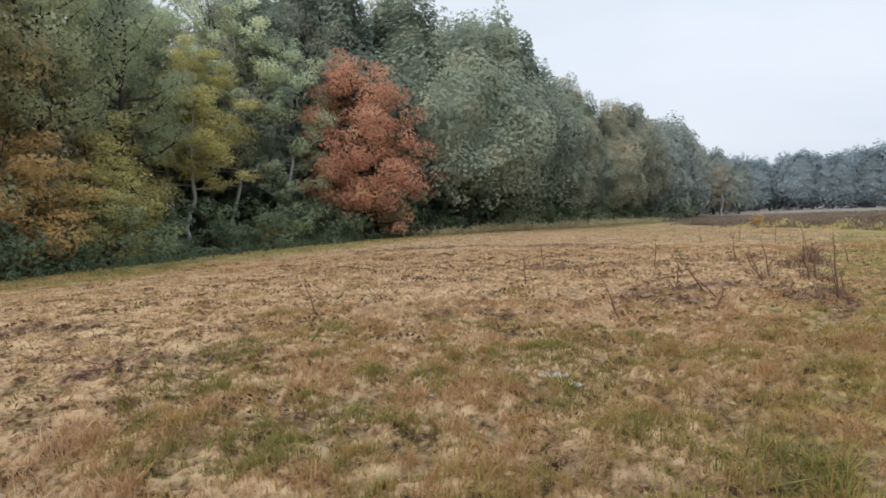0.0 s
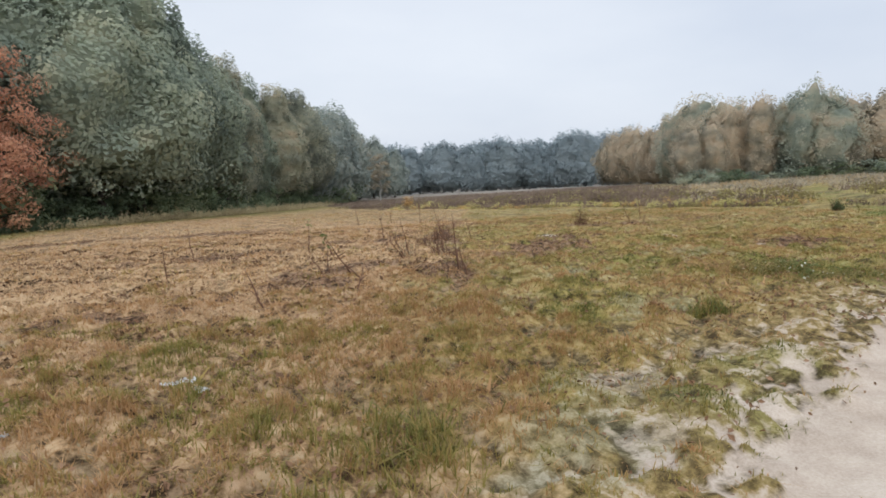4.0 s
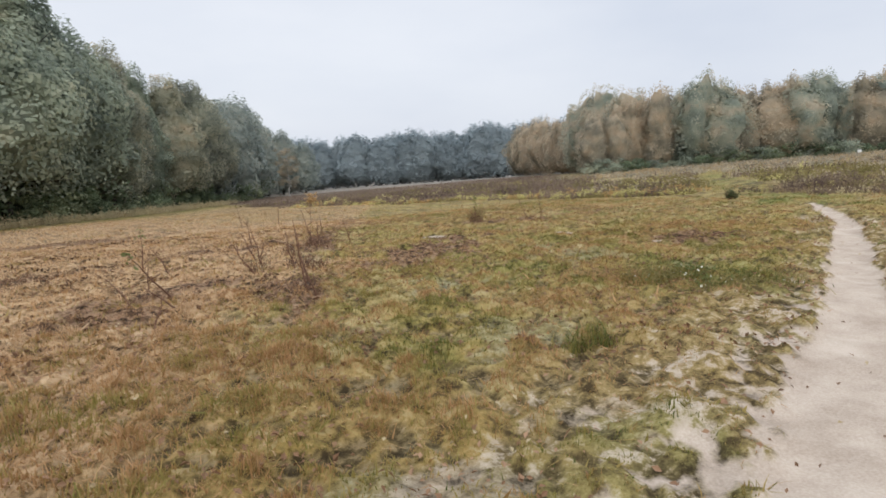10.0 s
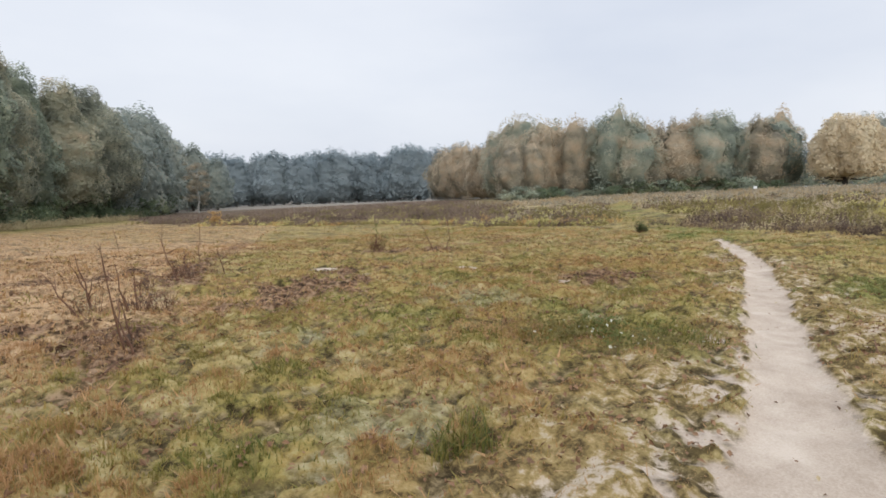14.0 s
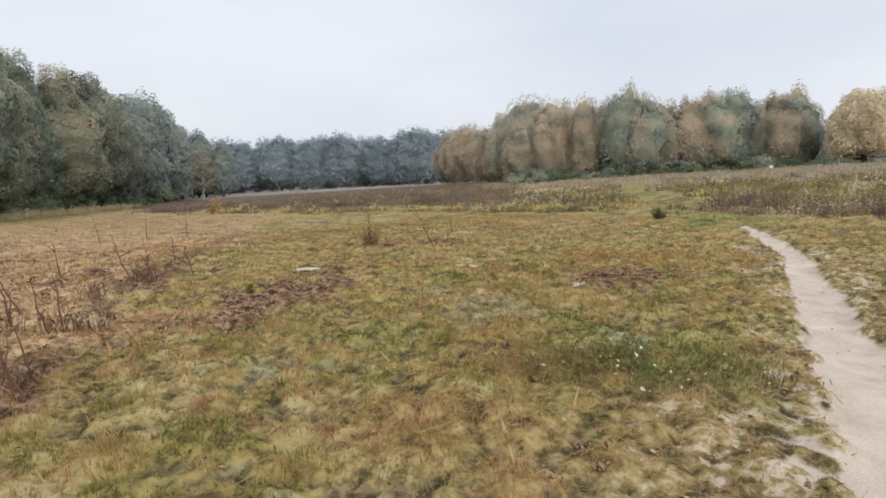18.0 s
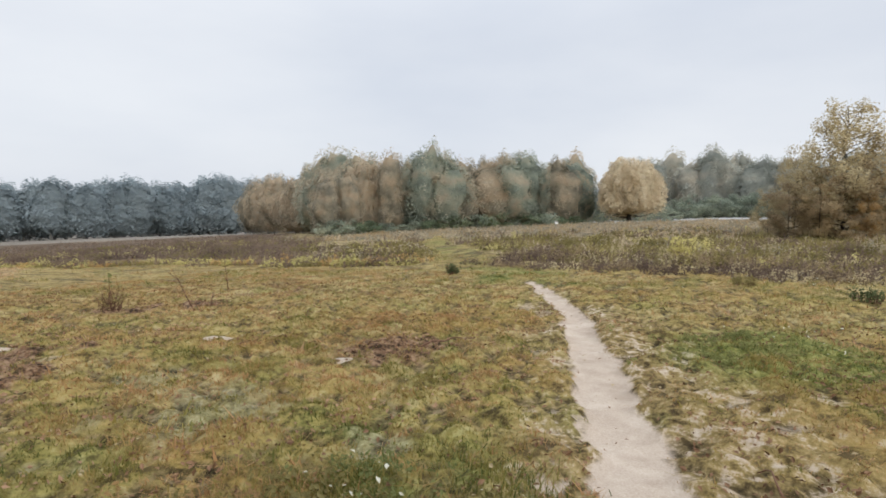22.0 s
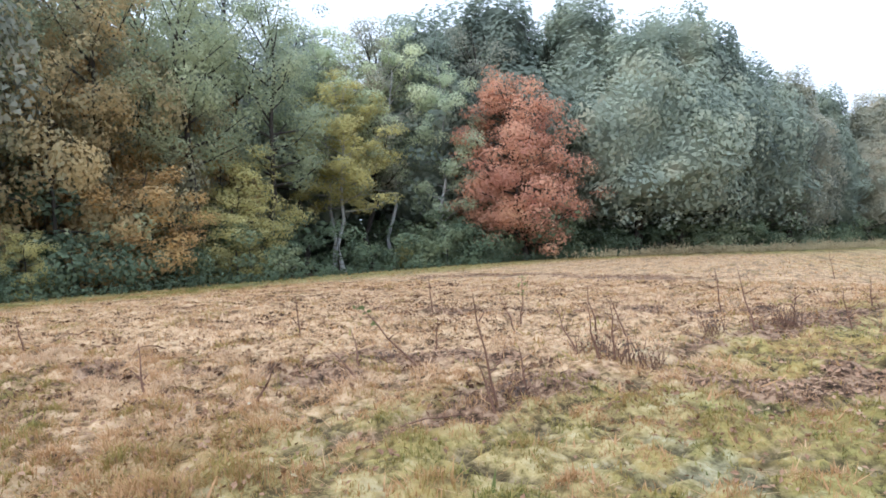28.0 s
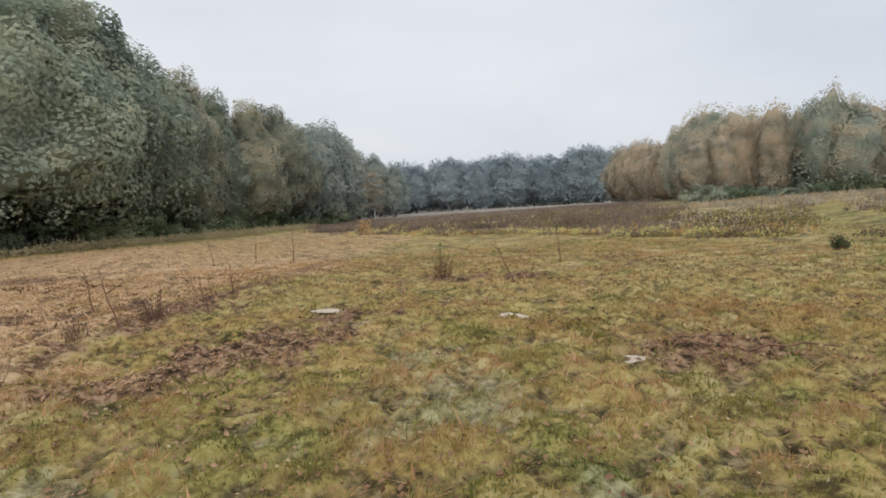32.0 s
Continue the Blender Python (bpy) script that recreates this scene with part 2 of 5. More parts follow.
    far = np.maximum(far, bank)
    dry = np.maximum(dry, 0.9 * np.maximum(far, step(57, 62, x + (fbm(x, y, 8, 64) - 0.5) * 6) * step(24, 34, y)))
    weeds = (1 - far) * step(-0.8, 3.6, -wd * ws + (fbm(x, y, 4.0, 61) - 0.5) * 3.0) * step(0.9, 2.2, ld) * step(0.0, 1.0, -fd * fs + 1.0)
    heath = weeds * step(4, -5, x - y - 8 + (fbm(x, y, 6, 63) - 0.5) * 8)
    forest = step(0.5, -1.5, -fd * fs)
    return dict(sand=sand, bare=bare, dry=dry, mulch=mulch, green=green, weeds=weeds, heath=heath, forest=forest, margin=margin, worn=worn, rust=rust, tan=tan, lichen=lichen * (1 - mat), mat=mat, hump=hump, own=own, far=far)


def inside_meadow(x, y):
    fd, _, fs = to_line(x, y, FOREST_EDGE)
    return (fd * -fs) > 0.3


# ---- mesh helpers ----


def mesh_from(name, verts, faces, smooth=False):
    """A mesh from an array of places and an array of faces of one size."""
    me = bpy.data.meshes.new(name)
    verts, faces = np.asarray(verts, np.float32), np.asarray(faces, np.int32)
    me.vertices.add(len(verts))
    me.vertices.foreach_set("co", verts.ravel())
    me.loops.add(faces.size)
    me.loops.foreach_set("vertex_index", faces.ravel())
    me.polygons.add(len(faces))
    size = faces.shape[1]
    me.polygons.foreach_set("loop_start", np.arange(0, faces.size, size, dtype=np.int32))
    me.polygons.foreach_set("use_smooth", np.full(len(faces), smooth))
    me.update(calc_edges=True)
    me.validate()
    return me


def give(me, key, values):
    a = me.attributes.new(key, "FLOAT", "POINT")
    a.data.foreach_set("value", np.asarray(values, np.float32))


def thing(name, me, material, label="", category="", group="", kind="", at=None, parent=None):
    ob = new(name, me)
    if me is not None and not me.materials:
        me.materials.append(material)
    if at is not None:
        ob.location = at
    if parent is not None:
        ob.parent = parent
    return tagged(ob, label, category, group, kind)


def tube(points, radii, sides=6):
    """A tapered tube along points: places and quads."""
    points = np.asarray(points, float)
    verts = []
    for k, p in enumerate(points):
        way = points[min(k + 1, len(points) - 1)] - points[max(k - 1, 0)]
        way = way / (np.linalg.norm(way) + 1e-9)
        a = np.cross(way, (0.31, 0.95, 0.05))
        a = a / (np.linalg.norm(a) + 1e-9)
        b = np.cross(way, a)
        for s in range(sides):
            w = 2 * math.pi * s / sides
            verts.append(p + radii[k] * (math.cos(w) * a + math.sin(w) * b))
    faces = []
    for k in range(len(points) - 1):
        for s in range(sides):
            n = (s + 1) % sides
            faces.append((k * sides + s, k * sides + n, (k + 1) * sides + n, (k + 1) * sides + s))
    return np.array(verts), np.array(faces)


def join(pieces):
    verts, faces, at = [], [], 0
    for v, f in pieces:
        verts.append(v)
        faces.append(f + at)
        at += len(v)
    return np.concatenate(verts), np.concatenate(faces)


# ---- materials ----


def nodes_of(name):
    m = bpy.data.materials.new(name)
    m.use_nodes = True
    m.node_tree.nodes.clear()
    return m, m.node_tree.nodes, m.node_tree.links


def ramp(n, stops):
    r = n.new("ShaderNodeValToRGB")
    e = r.color_ramp.elements
    while len(e) < len(stops):
        e.new(0.5)
    for k, (at, c) in enumerate(stops):
        e[k].position, e[k].color = at, (*c, 1)
    return r


def noise_at(n, l, scale, detail=4.0, rough=0.6, vector=None):
    t = n.new("ShaderNodeTexNoise")
    t.inputs["Scale"].default_value, t.inputs["Detail"].default_value, t.inputs["Roughness"].default_value = scale, detail, rough
    if vector is not None:
        l.new(vector, t.inputs["Vector"])
    return t


def mix_rgb(n, l, fac, a, b, blend="MIX"):
    m = n.new("ShaderNodeMix")
    m.data_type, m.blend_type = "RGBA", blend
    for socket, value in ((m.inputs[0], fac), (m.inputs[6], a), (m.inputs[7], b)):
        if isinstance(value, (int, float)):
            socket.default_value = value
        elif isinstance(value, tuple):
            socket.default_value = (*value, 1)
        else:
            l.new(value, socket)
    return m.outputs[2]


def maths(n, l, op, a, b=0.0):
    m = n.new("ShaderNodeMath")
    m.operation = op
    m.use_clamp = op == "MULTIPLY_ADD"
    for socket, value in zip(m.inputs, (a, b)):
        if isinstance(value, (int, float)):
            socket.default_value = value
        else:
            l.new(value, socket)
    return m.outputs[0]


def leaf_material(name, stops, through_light=0.5, vary=0.35):
    """Foliage: the colour differs from leaf to leaf and from tree to tree. Noise patches mimic lit and shaded leaf
    masses.
    """
    m, n, l = nodes_of(name)
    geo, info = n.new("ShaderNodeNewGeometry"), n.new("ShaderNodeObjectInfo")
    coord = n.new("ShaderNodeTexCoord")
    # Light and dark masses of a crown are put into the colour here.
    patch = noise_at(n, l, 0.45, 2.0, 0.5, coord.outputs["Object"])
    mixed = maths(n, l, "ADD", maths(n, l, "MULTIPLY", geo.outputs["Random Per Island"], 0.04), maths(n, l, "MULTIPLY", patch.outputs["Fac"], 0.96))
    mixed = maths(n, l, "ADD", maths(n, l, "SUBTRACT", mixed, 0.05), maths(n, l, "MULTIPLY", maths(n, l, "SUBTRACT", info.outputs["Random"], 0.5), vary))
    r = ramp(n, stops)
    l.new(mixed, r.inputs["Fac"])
    b = n.new("ShaderNodeBsdfPrincipled")
    b.inputs["Roughness"].default_value = 0.8
    b.inputs["Specular IOR Level"].default_value = 0.1
    l.new(r.outputs["Color"], b.inputs["Base Color"])
    t = n.new("ShaderNodeBsdfTranslucent")
    l.new(r.outputs["Color"], t.inputs["Color"])
    mx = n.new("ShaderNodeMixShader")
    mx.inputs["Fac"].default_value = through_light
    l.new(b.outputs[0], mx.inputs[1])
    l.new(t.outputs[0], mx.inputs[2])
    o = n.new("ShaderNodeOutputMaterial")
    l.new(mx.outputs[0], o.inputs["Surface"])
    return m


def plain(name, stops, scale, rough=0.85, bump=0.3, stretch=(1, 1, 1)):
    """A rough natural surface with grain at two scales."""
    m, n, l = nodes_of(name)
    coord = n.new("ShaderNodeTexCoord")
    mp = n.new("ShaderNodeMapping")
    mp.inputs["Scale"].default_value = stretch
    l.new(coord.outputs["Object"], mp.inputs["Vector"])
    a, c = noise_at(n, l, scale, 6.0, 0.65, mp.outputs[0]), noise_at(n, l, scale * 0.13, 3.0, 0.5, mp.outputs[0])
    r = ramp(n, stops)
    l.new(maths(n, l, "ADD", maths(n, l, "MULTIPLY", a.outputs["Fac"], 0.6), maths(n, l, "MULTIPLY", c.outputs["Fac"], 0.4)), r.inputs["Fac"])
    b = n.new("ShaderNodeBsdfPrincipled")
    b.inputs["Roughness"].default_value = rough
    b.inputs["Specular IOR Level"].default_value = 0.2
    l.new(r.outputs["Color"], b.inputs["Base Color"])
    bp = n.new("ShaderNodeBump")
    bp.inputs["Strength"].default_value, bp.inputs["Distance"].default_value = bump, 0.02
    l.new(a.outputs["Fac"], bp.inputs["Height"])
    l.new(bp.outputs[0], b.inputs["Normal"])
    o = n.new("ShaderNodeOutputMaterial")
    l.new(b.outputs[0], o.inputs["Surface"])
    return m


def ground_material():
    m, n, l = nodes_of("meadow_ground")
    pos = n.new("ShaderNodeNewGeometry").outputs["Position"]

    def attr(key):
        a = n.new("ShaderNodeAttribute")
        a.attribute_name = key
        return a.outputs["Fac"]

    big, mid, fine, grit = (noise_at(n, l, sc, d, r, pos) for sc, d, r in ((0.35, 4, 0.6), (2.2, 5, 0.65), (8.0, 8, 0.72), (60.0, 4, 0.6)))

    def blend(a, wa, c, wc):
        return maths(n, l, "ADD", maths(n, l, "MULTIPLY", a.outputs["Fac"], wa), maths(n, l, "MULTIPLY", c.outputs["Fac"], wc))

    # thin meadow turf: olive, straw and rusty moss; dark stops mimic shade between tufts
    turf = ramp(n, [(0.419, (0.027, 0.021, 0.008)), (0.463, (0.103, 0.083, 0.028)), (0.499, (0.197, 0.174, 0.055)), (0.535, (0.252, 0.188, 0.058)), (0.578, (0.307, 0.265, 0.120))])
    rust = ramp(n, [(0.419, (0.039, 0.022, 0.010)), (0.484, (0.175, 0.105, 0.035)), (0.535, (0.278, 0.168, 0.055)), (0.585, (0.304, 0.212, 0.092))])
    l.new(blend(mid, 0.4, fine, 0.6), rust.inputs["Fac"])
    tan = ramp(n, [(0.419, (0.057, 0.041, 0.020)), (0.477, (0.222, 0.168, 0.075)), (0.527, (0.333, 0.264, 0.131)), (0.585, (0.389, 0.329, 0.192))])
    l.new(blend(mid, 0.4, fine, 0.6), tan.inputs["Fac"])
    l.new(blend(mid, 0.4, fine, 0.6), turf.inputs["Fac"])
    straw = ramp(n, [(0.415, (0.048, 0.027, 0.015)), (0.455, (0.182, 0.113, 0.059)), (0.505, (0.36, 0.230, 0.128)), (0.57, (0.46, 0.325, 0.195))])
    l.new(blend(mid, 0.35, fine, 0.65), straw.inputs["Fac"])
    green = ramp(n, [(0.398, (0.038, 0.047, 0.012)), (0.499, (0.130, 0.142, 0.036)), (0.599, (0.244, 0.235, 0.082))])
    l.new(fine.outputs["Fac"], green.inputs["Fac"])
    litter = ramp(n, [(0.412, (0.026, 0.016, 0.009)), (0.499, (0.128, 0.074, 0.042)), (0.585, (0.27, 0.180, 0.110))])
    l.new(fine.outputs["Fac"], litter.inputs["Fac"])
    sand = ramp(n, [(0.36, (0.32, 0.257, 0.200)), (0.5, (0.42, 0.346, 0.276)), (0.64, (0.50, 0.426, 0.350))])
    l.new(blend(mid, 0.6, grit, 0.4), sand.inputs["Fac"])
    lichen = ramp(n, [(0.38, (0.070, 0.063, 0.032)), (0.5, (0.185, 0.178, 0.112)), (0.62, (0.32, 0.32, 0.225))])
    l.new(fine.outputs["Fac"], lichen.inputs["Fac"])
    weed = ramp(n, [(0.36, (0.067, 0.046, 0.025)), (0.46, (0.190, 0.142, 0.075)), (0.54, (0.290, 0.236, 0.118)), (0.64, (0.38, 0.315, 0.185))])
    l.new(blend(big, 0.4, mid, 0.6), weed.inputs["Fac"])
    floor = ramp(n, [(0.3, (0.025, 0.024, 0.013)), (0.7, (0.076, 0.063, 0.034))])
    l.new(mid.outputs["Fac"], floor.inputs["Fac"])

    def worn(key, low, high):
        s = n.new("ShaderNodeMapRange")
        s.inputs["From Min"].default_value, s.inputs["From Max"].default_value = low, high
        l.new(maths(n, l, "ADD", attr(key), maths(n, l, "MULTIPLY", maths(n, l, "SUBTRACT", fine.outputs["Fac"], 0.5), 0.9)), s.inputs["Value"])
        return s.outputs[0]

    spots = n.new("ShaderNodeMapRange")
    spots.inputs["From Min"].default_value, spots.inputs["From Max"].default_value = 0.56, 0.68
    l.new(noise_at(n, l, 0.9, 5, 0.65, pos).outputs["Fac"], spots.inputs["Value"])
    shaded_thatch = ramp(n, [(0.41, (0.028, 0.020, 0.010)), (0.5, (0.076, 0.056, 0.027)), (0.59, (0.19, 0.142, 0.080))])
    l.new(fine.outputs["Fac"], shaded_thatch.inputs["Fac"])
    c = mix_rgb(n, l, maths(n, l, "MULTIPLY", attr("own"), 0.5), turf.outputs["Color"], (0.344, 0.248, 0.096))
    c = mix_rgb(n, l, maths(n, l, "MULTIPLY", attr("tan"), 0.5), c, tan.outputs["Color"])
    c = mix_rgb(n, l, maths(n, l, "MULTIPLY", attr("rust"), 0.5), c, rust.outputs["Color"])
    # Hollows between tussocks: dead thatch, with their shade put into its colour.
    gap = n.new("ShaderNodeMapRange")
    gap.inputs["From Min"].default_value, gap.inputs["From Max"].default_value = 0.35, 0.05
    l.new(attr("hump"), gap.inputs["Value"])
    low = mix_rgb(n, l, maths(n, l, "MULTIPLY", spots.outputs[0], 0.45), shaded_thatch.outputs["Color"], lichen.outputs["Color"])
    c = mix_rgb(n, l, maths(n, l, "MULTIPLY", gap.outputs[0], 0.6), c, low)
    thin = mix_rgb(n, l, 0.6, shaded_thatch.outputs["Color"], tan.outputs["Color"])
    c = mix_rgb(n, l, maths(n, l, "MULTIPLY", worn("worn", 0.4, 0.8), 0.45), c, thin)
    c = mix_rgb(n, l, worn("green", 0.25, 0.75), c, green.outputs["Color"])
    c = mix_rgb(n, l, maths(n, l, "MULTIPLY", worn("dry", 0.25, 0.75), 0.85), c, straw.outputs["Color"])
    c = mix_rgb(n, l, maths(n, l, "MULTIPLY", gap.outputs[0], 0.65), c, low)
    specks = n.new("ShaderNodeMapRange")
    specks.inputs["From Min"].default_value, specks.inputs["From Max"].default_value = 0.62, 0.68
    l.new(maths(n, l, "ADD", blend(mid, 0.45, fine, 0.55), maths(n, l, "MULTIPLY", attr("worn"), 0.11)), specks.inputs["Value"])
    c = mix_rgb(n, l, maths(n, l, "MULTIPLY", maths(n, l, "MULTIPLY", specks.outputs[0], attr("worn")), 0.8), c, sand.outputs["Color"])
    c = mix_rgb(n, l, maths(n, l, "MULTIPLY", worn("lichen", 0.5, 1.0), 0.45), c, lichen.outputs["Color"])
    c = mix_rgb(n, l, worn("weeds", 0.3, 0.7), c, weed.outputs["Color"])
    brown = ramp(n, [(0.38, (0.038, 0.028, 0.020)), (0.5, (0.110, 0.078, 0.054)), (0.62, (0.20, 0.150, 0.100))])
    l.new(blend(big, 0.3, fine, 0.7), brown.inputs["Fac"])
    c = mix_rgb(n, l, worn("heath", 0.35, 0.75), c, brown.outputs["Color"])
    # Far field: straw greyed in its colour to stand in for haze.
    hazed_field = ramp(n, [(0.4, (0.15, 0.130, 0.108)), (0.6, (0.25, 0.225, 0.19))])
    l.new(blend(big, 0.5, mid, 0.5), hazed_field.inputs["Fac"])
    c = mix_rgb(n, l, worn("far", 0.35, 0.75), c, hazed_field.outputs["Color"])
    c = mix_rgb(n, l, worn("mulch", 0.3, 0.65), c, litter.outputs["Color"])
    c = mix_rgb(n, l, worn("bare", 0.38, 0.74), c, sand.outputs["Color"])
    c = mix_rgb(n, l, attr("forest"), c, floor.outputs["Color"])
    b = n.new("ShaderNodeBsdfPrincipled")
    b.inputs["Roughness"].default_value = 0.95
    b.inputs["Specular IOR Level"].default_value = 0.1
    l.new(c, b.inputs["Base Color"])
    bp = n.new("ShaderNodeBump")
    bp.inputs["Strength"].default_value, bp.inputs["Distance"].default_value = 0.6, 0.03
    l.new(maths(n, l, "ADD", fine.outputs["Fac"], maths(n, l, "MULTIPLY", grit.outputs["Fac"], 0.3)), bp.inputs["Height"])
    l.new(bp.outputs[0], b.inputs["Normal"])
    o = n.new("ShaderNodeOutputMaterial")
    l.new(b.outputs[0], o.inputs["Surface"])
    return m


def grass_material():
    """Blades coloured by their own dryness, from green through olive and rust to straw."""
    m, n, l = nodes_of("grass_blades")
    a = n.new("ShaderNodeAttribute")
    a.attribute_name = "dryness"
    geo = n.new("ShaderNodeNewGeometry")
    r = ramp(n, [(0.0, (0.078, 0.098, 0.024)), (0.25, (0.196, 0.174, 0.045)), (0.45, (0.305, 0.230, 0.073)), (0.6, (0.340, 0.194, 0.081)), (0.78, (0.455, 0.278, 0.138)), (1.0, (0.515, 0.370, 0.224))])
    l.new(maths(n, l, "ADD", a.outputs["Fac"], maths(n, l, "MULTIPLY", maths(n, l, "SUBTRACT", geo.outputs["Random Per Island"], 0.5), 0.3)), r.inputs["Fac"])
    b = n.new("ShaderNodeBsdfPrincipled")
    b.inputs["Roughness"].default_value = 0.7
    b.inputs["Specular IOR Level"].default_value = 0.2
    l.new(r.outputs["Color"], b.inputs["Base Color"])
    t = n.new("ShaderNodeBsdfTranslucent")
    l.new(r.outputs["Color"], t.inputs["Color"])
    mx = n.new("ShaderNodeMixShader")
    mx.inputs["Fac"].default_value = 0.35
    l.new(b.outputs[0], mx.inputs[1])
    l.new(t.outputs[0], mx.inputs[2])
    o = n.new("ShaderNodeOutputMaterial")
    l.new(mx.outputs[0], o.inputs["Surface"])
    return m


GROUND = ground_material()
GRASS = grass_material()
BARK_DARK = plain("bark_dark", [(0.3, (0.03, 0.026, 0.022)), (0.6, (0.07, 0.06, 0.05)), (0.8, (0.12, 0.105, 0.09))], 14, 0.9, 0.8, (1, 1, 0.2))
BARK_PALE = plain("bark_pale", [(0.3, (0.26, 0.25, 0.23)), (0.6, (0.46, 0.45, 0.42)), (0.8, (0.58, 0.57, 0.54))], 9, 0.85, 0.5, (1, 1, 0.3))
STALK = plain("dead_stalk_brown", [(0.3, (0.09, 0.045, 0.03)), (0.6, (0.17, 0.095, 0.06)), (0.8, (0.26, 0.17, 0.11))], 30, 0.8, 0.3, (1, 1, 0.2))
SANDY = plain("loose_sand", [(0.3, (0.27, 0.215, 0.16)), (0.5, (0.40, 0.335, 0.265)), (0.8, (0.52, 0.45, 0.37))], 18, 0.95, 0.5)
CHIPS = leaf_material("bark_chips", [(0.1, (0.055, 0.033, 0.021)), (0.5, (0.20, 0.115, 0.066)), (0.8, (0.41, 0.27, 0.17))], 0.0)
GRAVEL = plain("pale_gravel", [(0.3, (0.30, 0.30, 0.29)), (0.7, (0.44, 0.44, 0.43))], 3.0, 0.9, 0.4)
SCRAP = plain("white_plastic_film", [(0.3, (0.32, 0.31, 0.29)), (0.7, (0.55, 0.55, 0.54))], 25, 0.45, 0.3)
WHITE_PAINT = plain("white_paint", [(0.3, (0.74, 0.74, 0.73)), (0.7, (0.8, 0.8, 0.79))], 8, 0.6, 0.1)
# Wood foliage: colours lifted and blued to stand in for haze.
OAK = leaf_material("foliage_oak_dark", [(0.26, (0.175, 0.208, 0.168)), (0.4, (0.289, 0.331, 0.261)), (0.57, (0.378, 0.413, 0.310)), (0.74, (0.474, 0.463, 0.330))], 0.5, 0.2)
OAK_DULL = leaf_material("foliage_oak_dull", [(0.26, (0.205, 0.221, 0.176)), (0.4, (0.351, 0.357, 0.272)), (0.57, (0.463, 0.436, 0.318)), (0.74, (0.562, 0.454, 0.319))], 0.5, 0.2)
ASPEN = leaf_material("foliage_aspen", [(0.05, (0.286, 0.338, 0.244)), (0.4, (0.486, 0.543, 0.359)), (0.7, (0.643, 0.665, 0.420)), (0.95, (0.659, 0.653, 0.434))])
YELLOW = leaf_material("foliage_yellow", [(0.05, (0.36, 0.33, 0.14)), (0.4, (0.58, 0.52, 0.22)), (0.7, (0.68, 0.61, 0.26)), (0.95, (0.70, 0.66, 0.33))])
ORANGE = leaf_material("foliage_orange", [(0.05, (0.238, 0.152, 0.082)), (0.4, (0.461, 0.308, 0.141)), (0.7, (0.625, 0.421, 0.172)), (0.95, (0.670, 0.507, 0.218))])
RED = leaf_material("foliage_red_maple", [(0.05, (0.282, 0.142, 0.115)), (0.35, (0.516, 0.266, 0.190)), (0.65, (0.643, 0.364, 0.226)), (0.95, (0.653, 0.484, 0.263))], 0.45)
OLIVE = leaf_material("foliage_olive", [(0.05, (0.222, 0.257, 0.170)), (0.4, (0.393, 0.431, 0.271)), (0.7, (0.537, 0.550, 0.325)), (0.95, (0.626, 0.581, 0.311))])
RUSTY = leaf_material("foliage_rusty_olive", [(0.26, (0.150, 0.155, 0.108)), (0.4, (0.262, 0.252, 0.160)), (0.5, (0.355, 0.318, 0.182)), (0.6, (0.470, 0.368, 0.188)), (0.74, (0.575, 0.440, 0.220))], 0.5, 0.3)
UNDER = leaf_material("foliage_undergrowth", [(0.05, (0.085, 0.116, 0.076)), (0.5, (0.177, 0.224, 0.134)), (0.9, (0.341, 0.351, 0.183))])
# Distance haze is put into the far trees' grey-blue leaf colour.
FAR_OAK = leaf_material("foliage_far_haze_green", [(0.05, (0.283, 0.339, 0.364)), (0.4, (0.311, 0.363, 0.380)), (0.7, (0.339, 0.384, 0.389)), (0.95, (0.379, 0.401, 0.378))], 0.5, 0.2)
# A weaker haze is put into the leaf colour of the wood's far end.
MID_OAK = leaf_material("foliage_mid_haze_green", [(0.26, (0.209, 0.245, 0.228)), (0.4, (0.323, 0.362, 0.328)), (0.57, (0.402, 0.426, 0.368)), (0.74, (0.474, 0.444, 0.348))], 0.5, 0.2)
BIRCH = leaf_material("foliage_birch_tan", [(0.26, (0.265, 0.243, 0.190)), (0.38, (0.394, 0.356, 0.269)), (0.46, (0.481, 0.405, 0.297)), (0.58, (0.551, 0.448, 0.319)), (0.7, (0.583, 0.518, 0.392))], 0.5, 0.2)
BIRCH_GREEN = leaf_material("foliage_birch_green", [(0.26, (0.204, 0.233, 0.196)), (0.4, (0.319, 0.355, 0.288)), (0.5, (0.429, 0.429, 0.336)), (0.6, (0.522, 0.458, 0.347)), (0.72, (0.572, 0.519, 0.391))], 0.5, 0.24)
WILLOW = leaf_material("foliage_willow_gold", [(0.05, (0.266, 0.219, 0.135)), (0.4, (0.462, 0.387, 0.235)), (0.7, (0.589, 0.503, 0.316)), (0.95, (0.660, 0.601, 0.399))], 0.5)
# Gold and tan foliage paled further: haze is put into these two colours.
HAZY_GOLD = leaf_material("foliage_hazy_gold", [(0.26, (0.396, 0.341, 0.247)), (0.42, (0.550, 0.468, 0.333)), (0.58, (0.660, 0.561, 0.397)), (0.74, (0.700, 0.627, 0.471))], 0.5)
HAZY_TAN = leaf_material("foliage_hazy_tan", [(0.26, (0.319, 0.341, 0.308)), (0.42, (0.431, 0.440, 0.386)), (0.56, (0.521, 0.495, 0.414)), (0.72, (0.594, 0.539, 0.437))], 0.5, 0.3)
